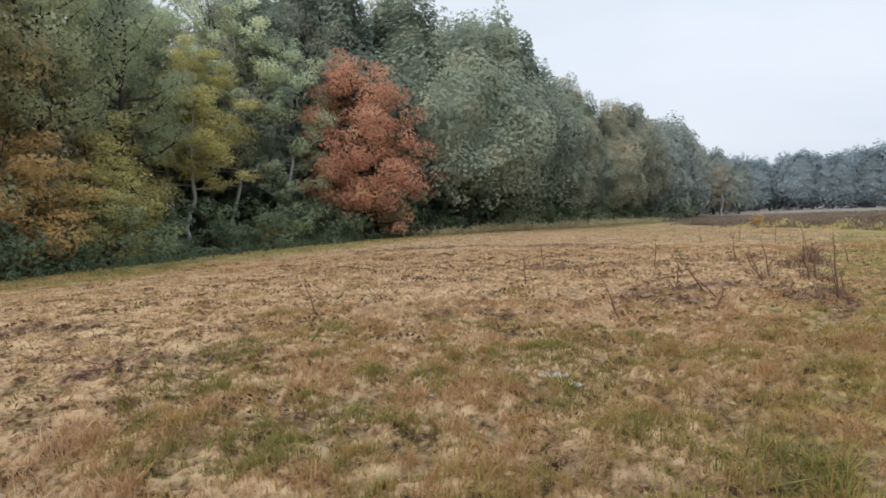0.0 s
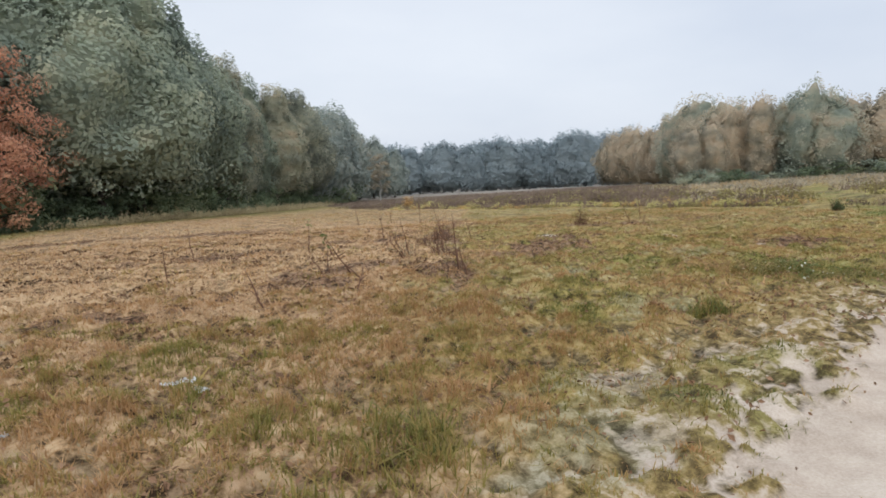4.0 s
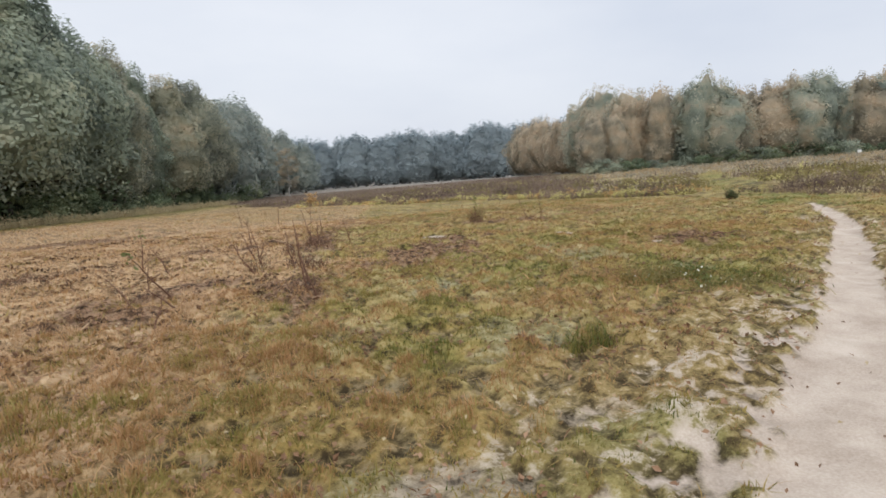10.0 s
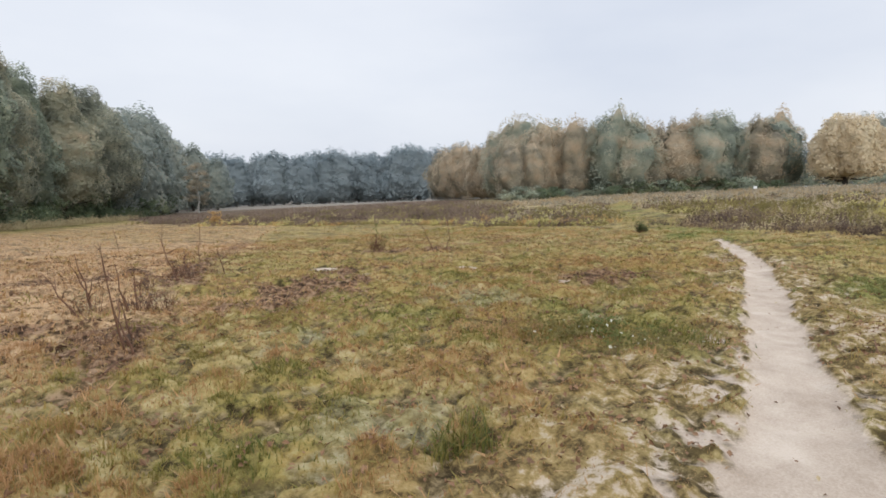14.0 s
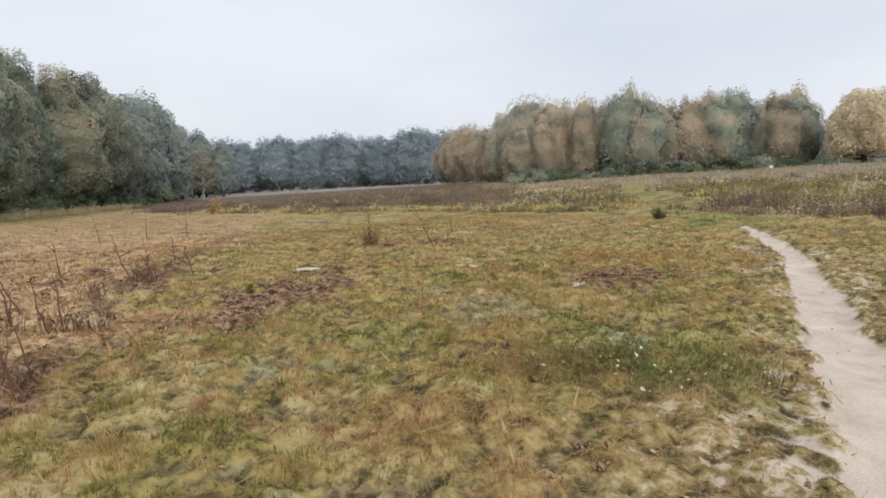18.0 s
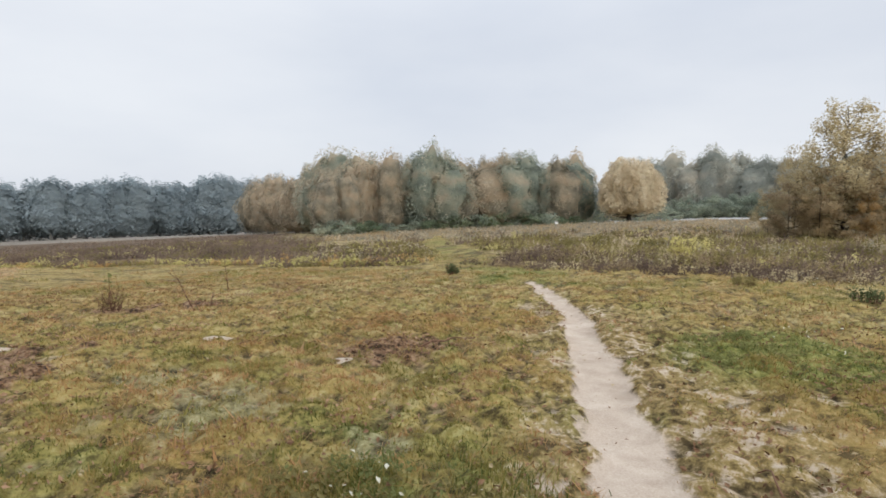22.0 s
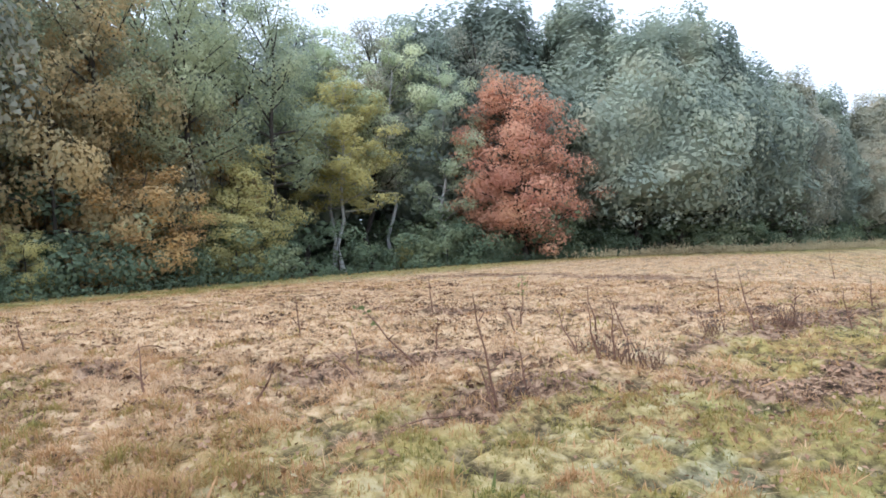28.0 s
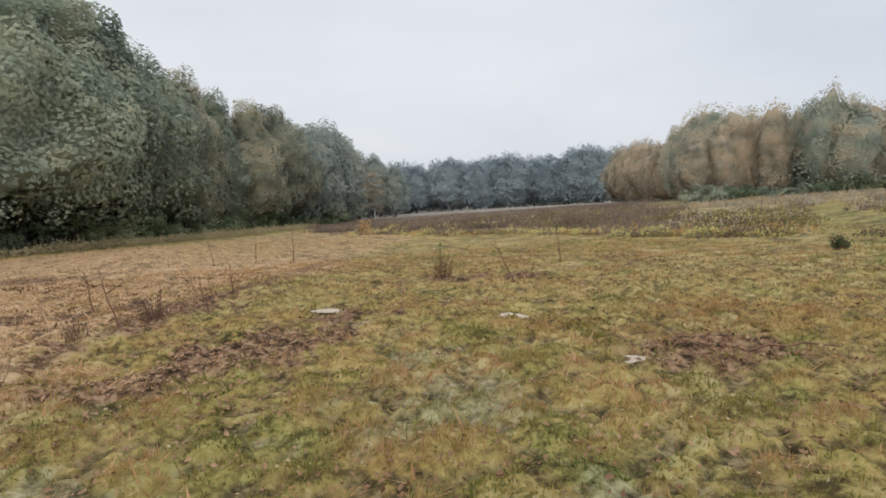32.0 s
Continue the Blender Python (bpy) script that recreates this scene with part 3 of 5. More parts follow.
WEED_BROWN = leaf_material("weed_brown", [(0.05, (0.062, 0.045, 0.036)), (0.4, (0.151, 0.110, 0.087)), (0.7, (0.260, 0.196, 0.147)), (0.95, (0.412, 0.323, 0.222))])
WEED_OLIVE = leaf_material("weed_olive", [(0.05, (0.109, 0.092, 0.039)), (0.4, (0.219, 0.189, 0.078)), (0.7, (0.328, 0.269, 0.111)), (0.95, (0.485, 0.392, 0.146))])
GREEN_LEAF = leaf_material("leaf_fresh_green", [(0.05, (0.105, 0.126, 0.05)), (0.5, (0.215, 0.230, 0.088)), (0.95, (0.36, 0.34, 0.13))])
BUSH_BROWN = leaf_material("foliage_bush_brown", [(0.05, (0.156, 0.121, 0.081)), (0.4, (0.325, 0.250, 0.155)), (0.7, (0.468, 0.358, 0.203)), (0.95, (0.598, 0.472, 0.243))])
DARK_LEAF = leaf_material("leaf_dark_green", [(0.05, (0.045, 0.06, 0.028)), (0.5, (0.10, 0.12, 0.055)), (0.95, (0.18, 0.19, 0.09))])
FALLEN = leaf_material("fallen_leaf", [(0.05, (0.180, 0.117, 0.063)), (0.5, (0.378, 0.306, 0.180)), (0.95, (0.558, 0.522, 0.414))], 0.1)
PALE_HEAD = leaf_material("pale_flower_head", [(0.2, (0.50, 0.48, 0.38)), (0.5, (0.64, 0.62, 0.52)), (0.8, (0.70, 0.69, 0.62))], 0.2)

# ---- ground ----


def axis(lo, hi, fine, growth, limit):
    inner = np.arange(lo, hi + fine / 2, fine)
    out, d, s = [], 0.0, fine
    while d < limit:
        s *= growth
        d += s
        out.append(d)
    out = np.array(out)
    return np.concatenate([lo - out[::-1], inner, hi + out])


gx, gy = axis(-3, 15.5, 0.08, 1.07, 1800), axis(1.2, 10.5, 0.08, 1.07, 1800)
mx_, my_ = np.meshgrid(gx, gy)
zn = zones(mx_, my_)
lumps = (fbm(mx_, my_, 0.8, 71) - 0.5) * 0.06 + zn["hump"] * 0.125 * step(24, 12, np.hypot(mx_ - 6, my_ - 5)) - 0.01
lumps = lumps * (1 - zn["bare"] * 0.8) - zn["sand"] * 0.035 + zn["mulch"] * 0.025
lumps = lumps * step(60, 25, np.hypot(mx_ - 8, my_ - 6))
mz_ = ground_z(mx_, my_) + lumps
flat = np.stack([mx_.ravel(), my_.ravel(), mz_.ravel()], 1)
rows_, cols_ = mx_.shape
ids = np.arange(rows_ * cols_).reshape(rows_, cols_)
quads = np.stack([ids[:-1, :-1], ids[:-1, 1:], ids[1:, 1:], ids[1:, :-1]], -1).reshape(-1, 4)
on_path = (zn["sand"].ravel()[quads].mean(1) > 0.5)


def sheet(name, faces, label, category):
    used, place = np.unique(faces, return_inverse=True)
    me = mesh_from(name, flat[used], place.reshape(faces.shape), True)
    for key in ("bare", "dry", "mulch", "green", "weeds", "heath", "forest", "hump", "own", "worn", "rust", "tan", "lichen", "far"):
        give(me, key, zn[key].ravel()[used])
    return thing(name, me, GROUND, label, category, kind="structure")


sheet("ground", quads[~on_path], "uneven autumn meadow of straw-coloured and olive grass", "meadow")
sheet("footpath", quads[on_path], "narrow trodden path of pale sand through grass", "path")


def surface_z(x, y):
    """The ground's height with its lumps, between the sheet's corners."""
    x, y = np.asarray(x, float), np.asarray(y, float)
    i = np.clip(np.searchsorted(gx, x) - 1, 0, len(gx) - 2)
    j = np.clip(np.searchsorted(gy, y) - 1, 0, len(gy) - 2)
    u, v = (x - gx[i]) / (gx[i + 1] - gx[i]), (y - gy[j]) / (gy[j + 1] - gy[j])
    return (mz_[j, i] * (1 - u) + mz_[j, i + 1] * u) * (1 - v) + (mz_[j + 1, i] * (1 - u) + mz_[j + 1, i + 1] * u) * v


# ---- grass ----


def blades(name, x, y, height, width, dryness, rng, label, segments=2, lean=0.8):
    """Many bent grass blades in one mesh."""
    n = len(x)
    turn = rng.uniform(0, 2 * math.pi, n)
    bend = np.abs(rng.normal(0, lean, n)) * height
    cx, sx = np.cos(turn), np.sin(turn)
    face = turn + rng.uniform(0.6, 2.4, n)
    wx, wy = np.cos(face) * width / 2, np.sin(face) * width / 2
    z = surface_z(x, y) - 0.01
    levels = [(0.0, 1.0), (0.55, 0.75)] if segments == 2 else [(0.0, 1.0)]
    rows = []
    for s, w in levels:
        ox, oy, oz = x + cx * bend * s * s, y + sx * bend * s * s, z + height * s * (1 - 0.25 * s)
        rows += [np.stack([ox - wx * w, oy - wy * w, oz], 1), np.stack([ox + wx * w, oy + wy * w, oz], 1)]
    rows.append(np.stack([x + cx * bend, y + sx * bend, z + height * 0.75], 1))
    k = len(rows)
    verts = np.stack(rows, 1).reshape(-1, 3)
    base = (np.arange(n) * k)[:, None]
    tris = [(0, 1, 3), (0, 3, 2), (2, 3, 4)] if segments == 2 else [(0, 1, 2)]
    faces = np.concatenate([base + np.array(t)[None] for t in tris])
    me = mesh_from(name, verts, faces)
    give(me, "dryness", np.repeat(dryness, k))
    return thing(name, me, GRASS, label, "grass", kind="stuff")


def spread(rng, count, box, keep, clump=0.5, size=0.09):
    """Places in a box, part of them gathered in tufts, thinned by keep(x, y)."""
    x0, x1, y0, y1 = box
    loose = int(count * (1 - clump))
    x, y = rng.uniform(x0, x1, loose), rng.uniform(y0, y1, loose)
    tufts = max(1, int(count * clump / 16))
    tx, ty = rng.uniform(x0, x1, tufts), rng.uniform(y0, y1, tufts)
    pick = rng.integers(0, tufts, int(count * clump))
    x = np.concatenate([x, tx[pick] + rng.normal(0, size, len(pick))])
    y = np.concatenate([y, ty[pick] + rng.normal(0, size, len(pick))])
    ok = rng.uniform(0, 1, len(x)) < keep(x, y)
    return x[ok], y[ok]


def dryness_of(x, y, z, rng):
    d = 0.36 + 0.7 * (fbm(x, y, 1.1, 81) - 0.5) + 0.72 * (z["own"] - 0.5)
    d = d + (0.66 - d) * 0.45 * z["tan"]
    d = d + (0.58 - d) * 0.55 * z["rust"]
    near = step(10, 5, y)
    straw = 0.78 - 0.18 * near + (0.6 + 0.45 * near) * (fbm(x, y, 0.9, 84) - 0.5) + 0.5 * (z["own"] - 0.5)
    straw = straw - 0.4 * near * step(0.5, 0.64, fbm(x, y, 0.7, 85))
    d = d * (1 - z["dry"]) + straw * z["dry"]
    d = d + (0.6 - d) * 0.5 * z["mat"]
    d = d - 0.34 * z["green"] * (1 - z["mat"])
    return np.clip(np.maximum(d, 0.26 - 0.3 * z["green"]) + rng.normal(0, 0.06, len(x)), 0, 1)


def meadow(x, y):
    z = zones(x, y)
    return np.clip((0.12 + 0.88 * step(0.05, 0.5, z["hump"])) * (1 - 0.5 * z["worn"]) * (1 - 1.2 * z["bare"]) * (1 - 0.4 * z["lichen"]) * (1 - 0.75 * z["mulch"]) * (1 - z["forest"]) * (1 - 0.4 * z["weeds"]), 0, 1)


def sow(name, seed, count, box, height, width, label, segments=2, clump=0.3, size=0.06, lean=0.9, paler=0.0):
    rng = np.random.default_rng(seed)
    x, y = spread(rng, count, box, meadow, clump, size)
    z = zones(x, y)
    tall = height * rng.lognormal(0, 0.35, len(x)) * (0.25 + 1.3 * z["hump"] + 0.5 * (z["own"] > 0.8)) * (1 + 0.2 * z["green"] + 0.35 * z["dry"]) * (1 - 0.45 * z["worn"])
    blades(name, x, y, np.clip(tall, 0.012, height * 2), width * rng.uniform(0.7, 1.4, len(x)), np.clip(dryness_of(x, y, z, rng) + paler * rng.uniform(-0.3, 1, len(x)), 0, 1), rng, label, segments, lean)


sow("near_grass", 1, 130000, (-2.5, 6.0, 1.5, 9.0), 0.048, 0.006, "short straw-coloured grass blades with olive tufts", clump=0.75, size=0.035, lean=0.8)
sow("near_grass", 2, 130000, (6.0, 15.0, 1.0, 10.0), 0.038, 0.006, "short olive and rusty meadow grass beside the path", clump=0.7, size=0.035, lean=0.8)
sow("tussock_grass", 6, 44000, (-2.5, 5.0, 1.5, 6.2), 0.07, 0.007, "upright tufts of yellowing grass in the mown field", clump=1.0, size=0.035, lean=0.6)
sow("tussock_grass", 7, 40000, (6.0, 14.0, 1.0, 9.0), 0.042, 0.006, "upright tufts of olive and rusty grass on the turf", clump=1.0, size=0.03, lean=0.6)
sow("matted_straw", 5, 110000, (-4.0, 15.5, 1.0, 12.0), 0.022, 0.008, "dead grass lying matted on the turf", 1, 0.2, 0.06, 4.0, 0.3)
sow("middle_grass", 3, 240000, (-13.0, 24.0, 1.5, 22.0), 0.065, 0.013, "short dry meadow grass", 1, 0.4, 0.1)
sow("far_grass", 4, 60000, (-20.0, 32.0, -6.0, 50.0), 0.08, 0.03, "short dry grass of the far meadow", 1, 0.6, 0.25)

# ---- trees ----


def swell(rng, size, upright=1.0, count=14):
    """Soft uneven bulges, each about size metres wide: a function of places that gives their height, about -1 to 1, and its slope."""
    ways = rng.normal(0, 1, (count, 3))
    ways = ways / np.linalg.norm(ways, axis=1)[:, None] * (math.pi / (size * np.geomspace(0.4, 1.8, count)))[:, None] / np.array([1, 1, upright])
    start = rng.uniform(0, 2 * math.pi, count)
    share = np.geomspace(0.45, 1.3, count) / count**0.5

    def at(p):
        turn = p @ ways.T + start
        return np.sin(turn) @ share, np.cos(turn) @ (ways * share[:, None])

    return at


def crown_hull(height, radius, low, shape, bulge, rough, lean):
    """The outer skin of a crown: a function of h, 0 to 1, and the bearing w that gives places and outward ways."""
    def at(h, w, scale=1.0):
        flat_r = radius * np.array([shape(min(float(v), 0.8)) for v in h]) * np.sqrt(np.clip(1 - (np.abs(h - 0.55) / np.where(h > 0.55, 0.45, 0.55)) ** np.where(h > 0.55, 2.6, 5.0), 0, 1))
        z = low + (height - low) * h
        p = np.stack([np.cos(w) * flat_r + lean * z, np.sin(w) * flat_r + 0.3 * lean * z, z], -1)
        core = np.stack([lean * z, 0.3 * lean * z, np.clip(z, low + 0.3 * (height - low), low + 0.55 * (height - low))], -1)
        out = p - core
        out = out / (np.linalg.norm(out, axis=-1)[..., None] + 1e-6)
        rise, slope = bulge(p)
        normal = out - rough * radius * (slope - (slope * out).sum(-1)[..., None] * out)
        normal = normal / (np.linalg.norm(normal, axis=-1)[..., None] + 1e-6)
        return core + (p - core) * (scale * (1 + rough * rise))[..., None], normal

    return at


def hull_mesh(at, sides, levels, scale):
    """The shaded mass of foliage behind the outer leaves."""
    h, w = np.meshgrid(0.5 - 0.5 * np.cos(np.linspace(0.04, math.pi - 0.04, levels)), np.arange(sides) * 2 * math.pi / sides, indexing="ij")
    p, _ = at(h.ravel(), w.ravel(), np.full(h.size, scale))
    i, j = np.meshgrid(np.arange(levels - 1), np.arange(sides), indexing="ij")
    a, b = (i * sides + j).ravel(), (i * sides + (j + 1) % sides).ravel()
    return p, np.concatenate([np.stack([a, b, b + sides], 1), np.stack([a, b + sides, a + sides], 1)])


def hull_leaves(rng, at, count, size, low, high=1.02, ragged=0.18):
    """Leaves over a crown's skin, turned outwards."""
    h, w = 0.5 - 0.5 * np.cos(np.arccos(1 - 2 * rng.uniform(0, 1, count)) * 0.6 + 0.4 * math.pi * rng.uniform(0, 1, count)), rng.uniform(0, 2 * math.pi, count)
    p, n = at(h, w, rng.uniform(low, high, count))
    n = n + rng.normal(0, ragged, (count, 3)) + np.array([0, 0, 0.15])
    n /= np.linalg.norm(n, axis=1)[:, None]
    a = np.cross(n, rng.normal(0, 1, (count, 3)))
    a /= np.linalg.norm(a, axis=1)[:, None] + 1e-9
    b = np.cross(n, a)
    s = (size * rng.uniform(0.6, 1.35, count))[:, None]
    v = np.stack([p - a * s * 0.45 - b * s * 0.4, p + a * s * 0.6, p - a * s * 0.3 + b * s * 0.5 + n * s * 0.2], 1).reshape(-1, 3)
    return v, np.arange(count * 3).reshape(-1, 3)


def leaf_cards(rng, centers, radii, count, size, flatten=0.7, droop=0.0, single=False, plump=1.0, inner=0.15, ragged=0.4):
    """Small folded leaves gathered round clump centres: places and triangles."""
    centers, radii = np.asarray(centers, float), np.asarray(radii, float)
    pick = rng.choice(len(centers), count, p=radii**2 / np.sum(radii**2))
    way = rng.normal(0, 1, (count, 3))
    way /= np.linalg.norm(way, axis=1)[:, None]
    out = rng.uniform(inner, 1.0, count) ** 0.45
    at = centers[pick] + way * (radii[pick] * out)[:, None] * np.array([1, 1, flatten])
    at[:, 2] -= droop * rng.uniform(0, 1, count) * radii[pick]
    middle = centers.mean(0)
    away = at - middle
    away /= np.linalg.norm(away, axis=1)[:, None] + 1e-9
    normal = way * 0.7 * plump + away * 0.5 * plump + rng.normal(0, ragged, (count, 3)) + np.array([0, 0, 0.3])
    normal /= np.linalg.norm(normal, axis=1)[:, None]
    a = np.cross(normal, rng.normal(0, 1, (count, 3)))
    a /= np.linalg.norm(a, axis=1)[:, None] + 1e-9
    b = np.cross(normal, a)
    s = (size * rng.uniform(0.6, 1.35, count))[:, None]
    fold = normal * s * 0.18
    if single:
        verts = np.stack([at - a * s * 0.45 - b * s * 0.4, at + a * s * 0.6, at - a * s * 0.3 + b * s * 0.5 + fold], 1).reshape(-1, 3)
        return verts, np.arange(count * 3).reshape(-1, 3)
    verts = np.stack([at - a * s * 0.5, at + b * s * 0.36 + fold, at + a * s * 0.55, at - b * s * 0.36 + fold], 1).reshape(-1, 3)
    base = (np.arange(count) * 4)[:, None]
    return verts, np.concatenate([base + np.array([[0, 1, 2]]), base + np.array([[0, 2, 3]])])


def tree_meshes(kind, seed, height, spread_r, first, shape, limbs, leaves, leaf, clump=0.24, trunk=None, lean=0.0, per_limb=4, droop=0.0, skew=0.0, plump=1.0, flatten=0.72, uneven=0.2, skin=0, skin_leaf=0.15, bulges=2.2, rough=0.2, sides=18, upright=1.0, core=0.76):
    """Meshes of a trunk with its limbs and of a crown of leaves, foot at the origin. shape(h): relative crown radius for h from 0 to 1.
    skin: leaves laid densely over the crown's bulging outer skin, besides those in clumps along the limbs."""
    rng = np.random.default_rng(seed)
    trunk = trunk or height * 0.018
    top = np.array([lean * height, 0.3 * lean * height, height * 0.93])
    knots = []
    for k in range(8):
        s = k / 7
        knots.append(np.array([0, 0, -0.25]) + s * (top - (0, 0, -0.25)) + np.array([*rng.normal(0, height * 0.008, 2), 0]) * (s > 0) * 1.5)
    pieces = [tube(knots, [trunk * (1.25 if k == 0 else 1 - 0.85 * k / 7) for k in range(8)], 7)]
    centers, radii = [], []
    for k in range(limbs):
        h = (k + rng.uniform(0.1, 0.9)) / limbs
        z = first + (height * 0.96 - first) * h
        s = min(1.0, max(0.0, (z * 0.86) / (height * 0.93)))
        foot = np.array([0, 0, -0.25]) + s * (top - (0, 0, -0.25))
        w = k * 2.399 + rng.uniform(-0.5, 0.5)
        reach = spread_r * shape(h) * (0.92 + uneven * rng.uniform(-1, 1)) * (1 + skew * math.cos(w) * (1 if h < 0.5 else -0.6))
        rise = (z - foot[2]) + reach * rng.uniform(-0.05, 0.2)
        tip = foot + np.array([math.cos(w) * reach, math.sin(w) * reach, rise])
        bend = (foot + tip) / 2 + np.array([0, 0, -0.08 * reach]) + rng.normal(0, 0.06 * reach, 3)
        r0 = trunk * (0.5 - 0.3 * h)
        pieces.append(tube([foot, bend, tip], [r0, r0 * 0.6, r0 * 0.15], 5 if leaves > 9000 else 3))
        for q in range(per_limb):
            f = 0.4 + 0.62 * (q + rng.uniform(0, 1)) / per_limb
            c = foot + (bend - foot) * 2 * f if f < 0.5 else bend + (tip - bend) * (2 * f - 1)
            c = c + rng.normal(0, 0.13 * spread_r, 3) * np.array([1, 1, 0.6])
            centers.append(c)
            radii.append(spread_r * clump * rng.uniform(0.6, 1.25) * (0.55 + 0.45 * shape(h)))
            if q % 2 == 0 and leaves > 5600:
                pieces.append(tube([bend, (bend + c) / 2 + rng.normal(0, 0.1, 3), c], [r0 * 0.35, r0 * 0.2, r0 * 0.06], 3 if height < 14 else 4))
    v, f = join(pieces)
    wood = mesh_from(kind + "_trunk", v, f, True)
    v, f = leaf_cards(rng, centers, radii, leaves, leaf, flatten, droop, True, plump)
    flat_faces = len(f) + skin
    if skin:
        hull = crown_hull(height, spread_r, first * 0.8, shape, swell(rng, bulges, upright), rough, lean)
        over = hull_leaves(rng, hull, skin, skin_leaf, core + 0.06)
        v, f = join([(v, f), over, hull_mesh(hull, sides, sides - 4, core)])
    crown = mesh_from(kind + "_crown", v, f)
    crown.polygons.foreach_set("use_smooth", np.arange(len(crown.polygons)) >= flat_faces)
    return wood, crown


def dome(h):
    return 0.55 + 0.45 * math.sin(math.pi * min(1.0, 0.15 + h * 0.95)) - 0.35 * h**3


def tall(h):
    return 0.75 + 0.25 * math.sin(math.pi * h) - 0.45 * h**2


def spire(h):
    return float(np.interp(h, (0, 0.3, 0.6, 0.8, 1.0), (0.85, 1.0, 0.85, 0.55, 0.3)))


def egg(h):
    return 0.35 + 0.65 * math.sin(math.pi * min(1, 0.12 + 0.86 * h))


def bell(h):
    return float(np.interp(h, (0, 0.2, 0.5, 0.8, 1.0), (0.95, 1.03, 0.98, 0.8, 0.55)))


def maple(h):
    return float(np.interp(h, (0, 0.15, 0.3, 0.47, 0.65, 0.87, 1.0), (0.62, 0.92, 1.0, 0.88, 0.68, 0.48, 0.2)))


PROTOS = {}


def proto(key, *args, **kw):
    PROTOS[key] = (tree_meshes(key, *args, **kw), args[1])


# name: seed, height, radius, first limb, shape, limbs, leaves, leaf size
proto("oak_a", 11, 18.0, 5.0, 3.0, dome, 24, 2600, 0.18, clump=0.19, skin=14500, skin_leaf=0.27, rough=0.23, bulges=2.4, core=0.77, sides=20, uneven=0.18, plump=1.5)
proto("oak_b", 12, 19.0, 4.6, 2.2, dome, 26, 2600, 0.18, clump=0.19, skin=14500, skin_leaf=0.27, rough=0.23, bulges=2.4, core=0.77, sides=20, uneven=0.18, plump=1.5)
proto("oak_c", 13, 17.0, 5.4, 2.0, dome, 22, 2600, 0.18, clump=0.19, skin=14500, skin_leaf=0.27, rough=0.23, bulges=2.4, core=0.77, sides=20, uneven=0.18, plump=1.5)
proto("stem_oak", 14, 19.5, 3.8, 7.0, tall, 24, 14000, 0.15, clump=0.32, per_limb=4, trunk=0.24, plump=1.5)
proto("aspen_a", 21, 17.0, 3.6, 6.0, tall, 26, 17000, 0.14, clump=0.24, trunk=0.14, lean=0.02, plump=1.4)
proto("aspen_b", 22, 15.0, 3.4, 3.0, egg, 24, 17000, 0.14, clump=0.24, trunk=0.18, lean=-0.03, plump=1.4)
proto("gold_bush", 31, 7.0, 3.2, 0.3, egg, 22, 10500, 0.12, clump=0.24, trunk=0.09, plump=1.4)
proto("maple", 41, 14.2, 5.2, 1.6, maple, 60, 40000, 0.15, clump=0.24, trunk=0.22, per_limb=4, lean=-0.09, uneven=0.12, flatten=0.62, plump=1.3)
proto("under_a", 51, 3.2, 2.4, 0.1, egg, 10, 1500, 0.2, clump=0.38, trunk=0.05, per_limb=2)
proto("under_b", 52, 4.6, 2.6, 0.1, egg, 10, 1700, 0.2, clump=0.38, trunk=0.06, per_limb=2)
proto("far_a", 61, 17.0, 5.0, 0.2, dome, 20, 250, 0.36, clump=0.2, per_limb=3, skin=3400, skin_leaf=0.5, bulges=2.6, rough=0.2, sides=12, core=0.76)
proto("far_b", 62, 16.0, 4.6, 0.2, tall, 20, 250, 0.36, clump=0.2, per_limb=3, skin=3400, skin_leaf=0.5, bulges=2.6, rough=0.2, sides=12, core=0.76)
proto("birch_a", 71, 11.0, 3.0, 0.4, tall, 24, 1000, 0.2, clump=0.2, trunk=0.12, droop=0.5, per_limb=3, flatten=1.6, skin=5200, skin_leaf=0.21, bulges=1.3, rough=0.36, sides=14, upright=3.0, uneven=0.15, core=0.84)
proto("birch_b", 72, 12.0, 3.0, 0.3, spire, 24, 1000, 0.2, clump=0.2, trunk=0.12, droop=0.4, per_limb=3, flatten=1.6, skin=5200, skin_leaf=0.21, bulges=1.3, rough=0.36, sides=14, upright=3.0, uneven=0.15, core=0.84)
proto("willow", 73, 10.8, 4.3, 1.2, bell, 44, 3500, 0.15, clump=0.18, trunk=0.34, droop=0.6, flatten=1.3, skin=11000, skin_leaf=0.28, bulges=1.6, rough=0.17, core=0.82, upright=2.0)
proto("shrub", 74, 9.6, 2.9, 0.6, tall, 40, 15000, 0.13, clump=0.17, trunk=0.1, per_limb=6, uneven=0.3, flatten=1.6)
PLACED = 0


def plant(key, name, x, y, height, leaf, bark, label, category="tree", group="", wide=1.0, turn=None):
    """A tree with its trunk and crown, its foot on the ground."""
    global PLACED
    PLACED += 1
    (wood, crown), natural = PROTOS[key]
    s = height / natural
    base = new(name)
    base.matrix_basis = pose(x, y, float(ground_z(x, y)) - 0.05, 0, 0, (PLACED * 137.5) % 360 if turn is None else turn) @ Matrix.Diagonal((s * wide, s * wide, s, 1))
    tagged(base, label, category, group)
    for part_name, me, m in (("trunk", wood, bark), ("crown", crown, leaf)):
        if not me.materials:
            me.materials.append(m)
        ob = new(part_name, me)
        ob.parent = base
        ob.material_slots[0].link = "OBJECT"
        ob.material_slots[0].material = m
    return base


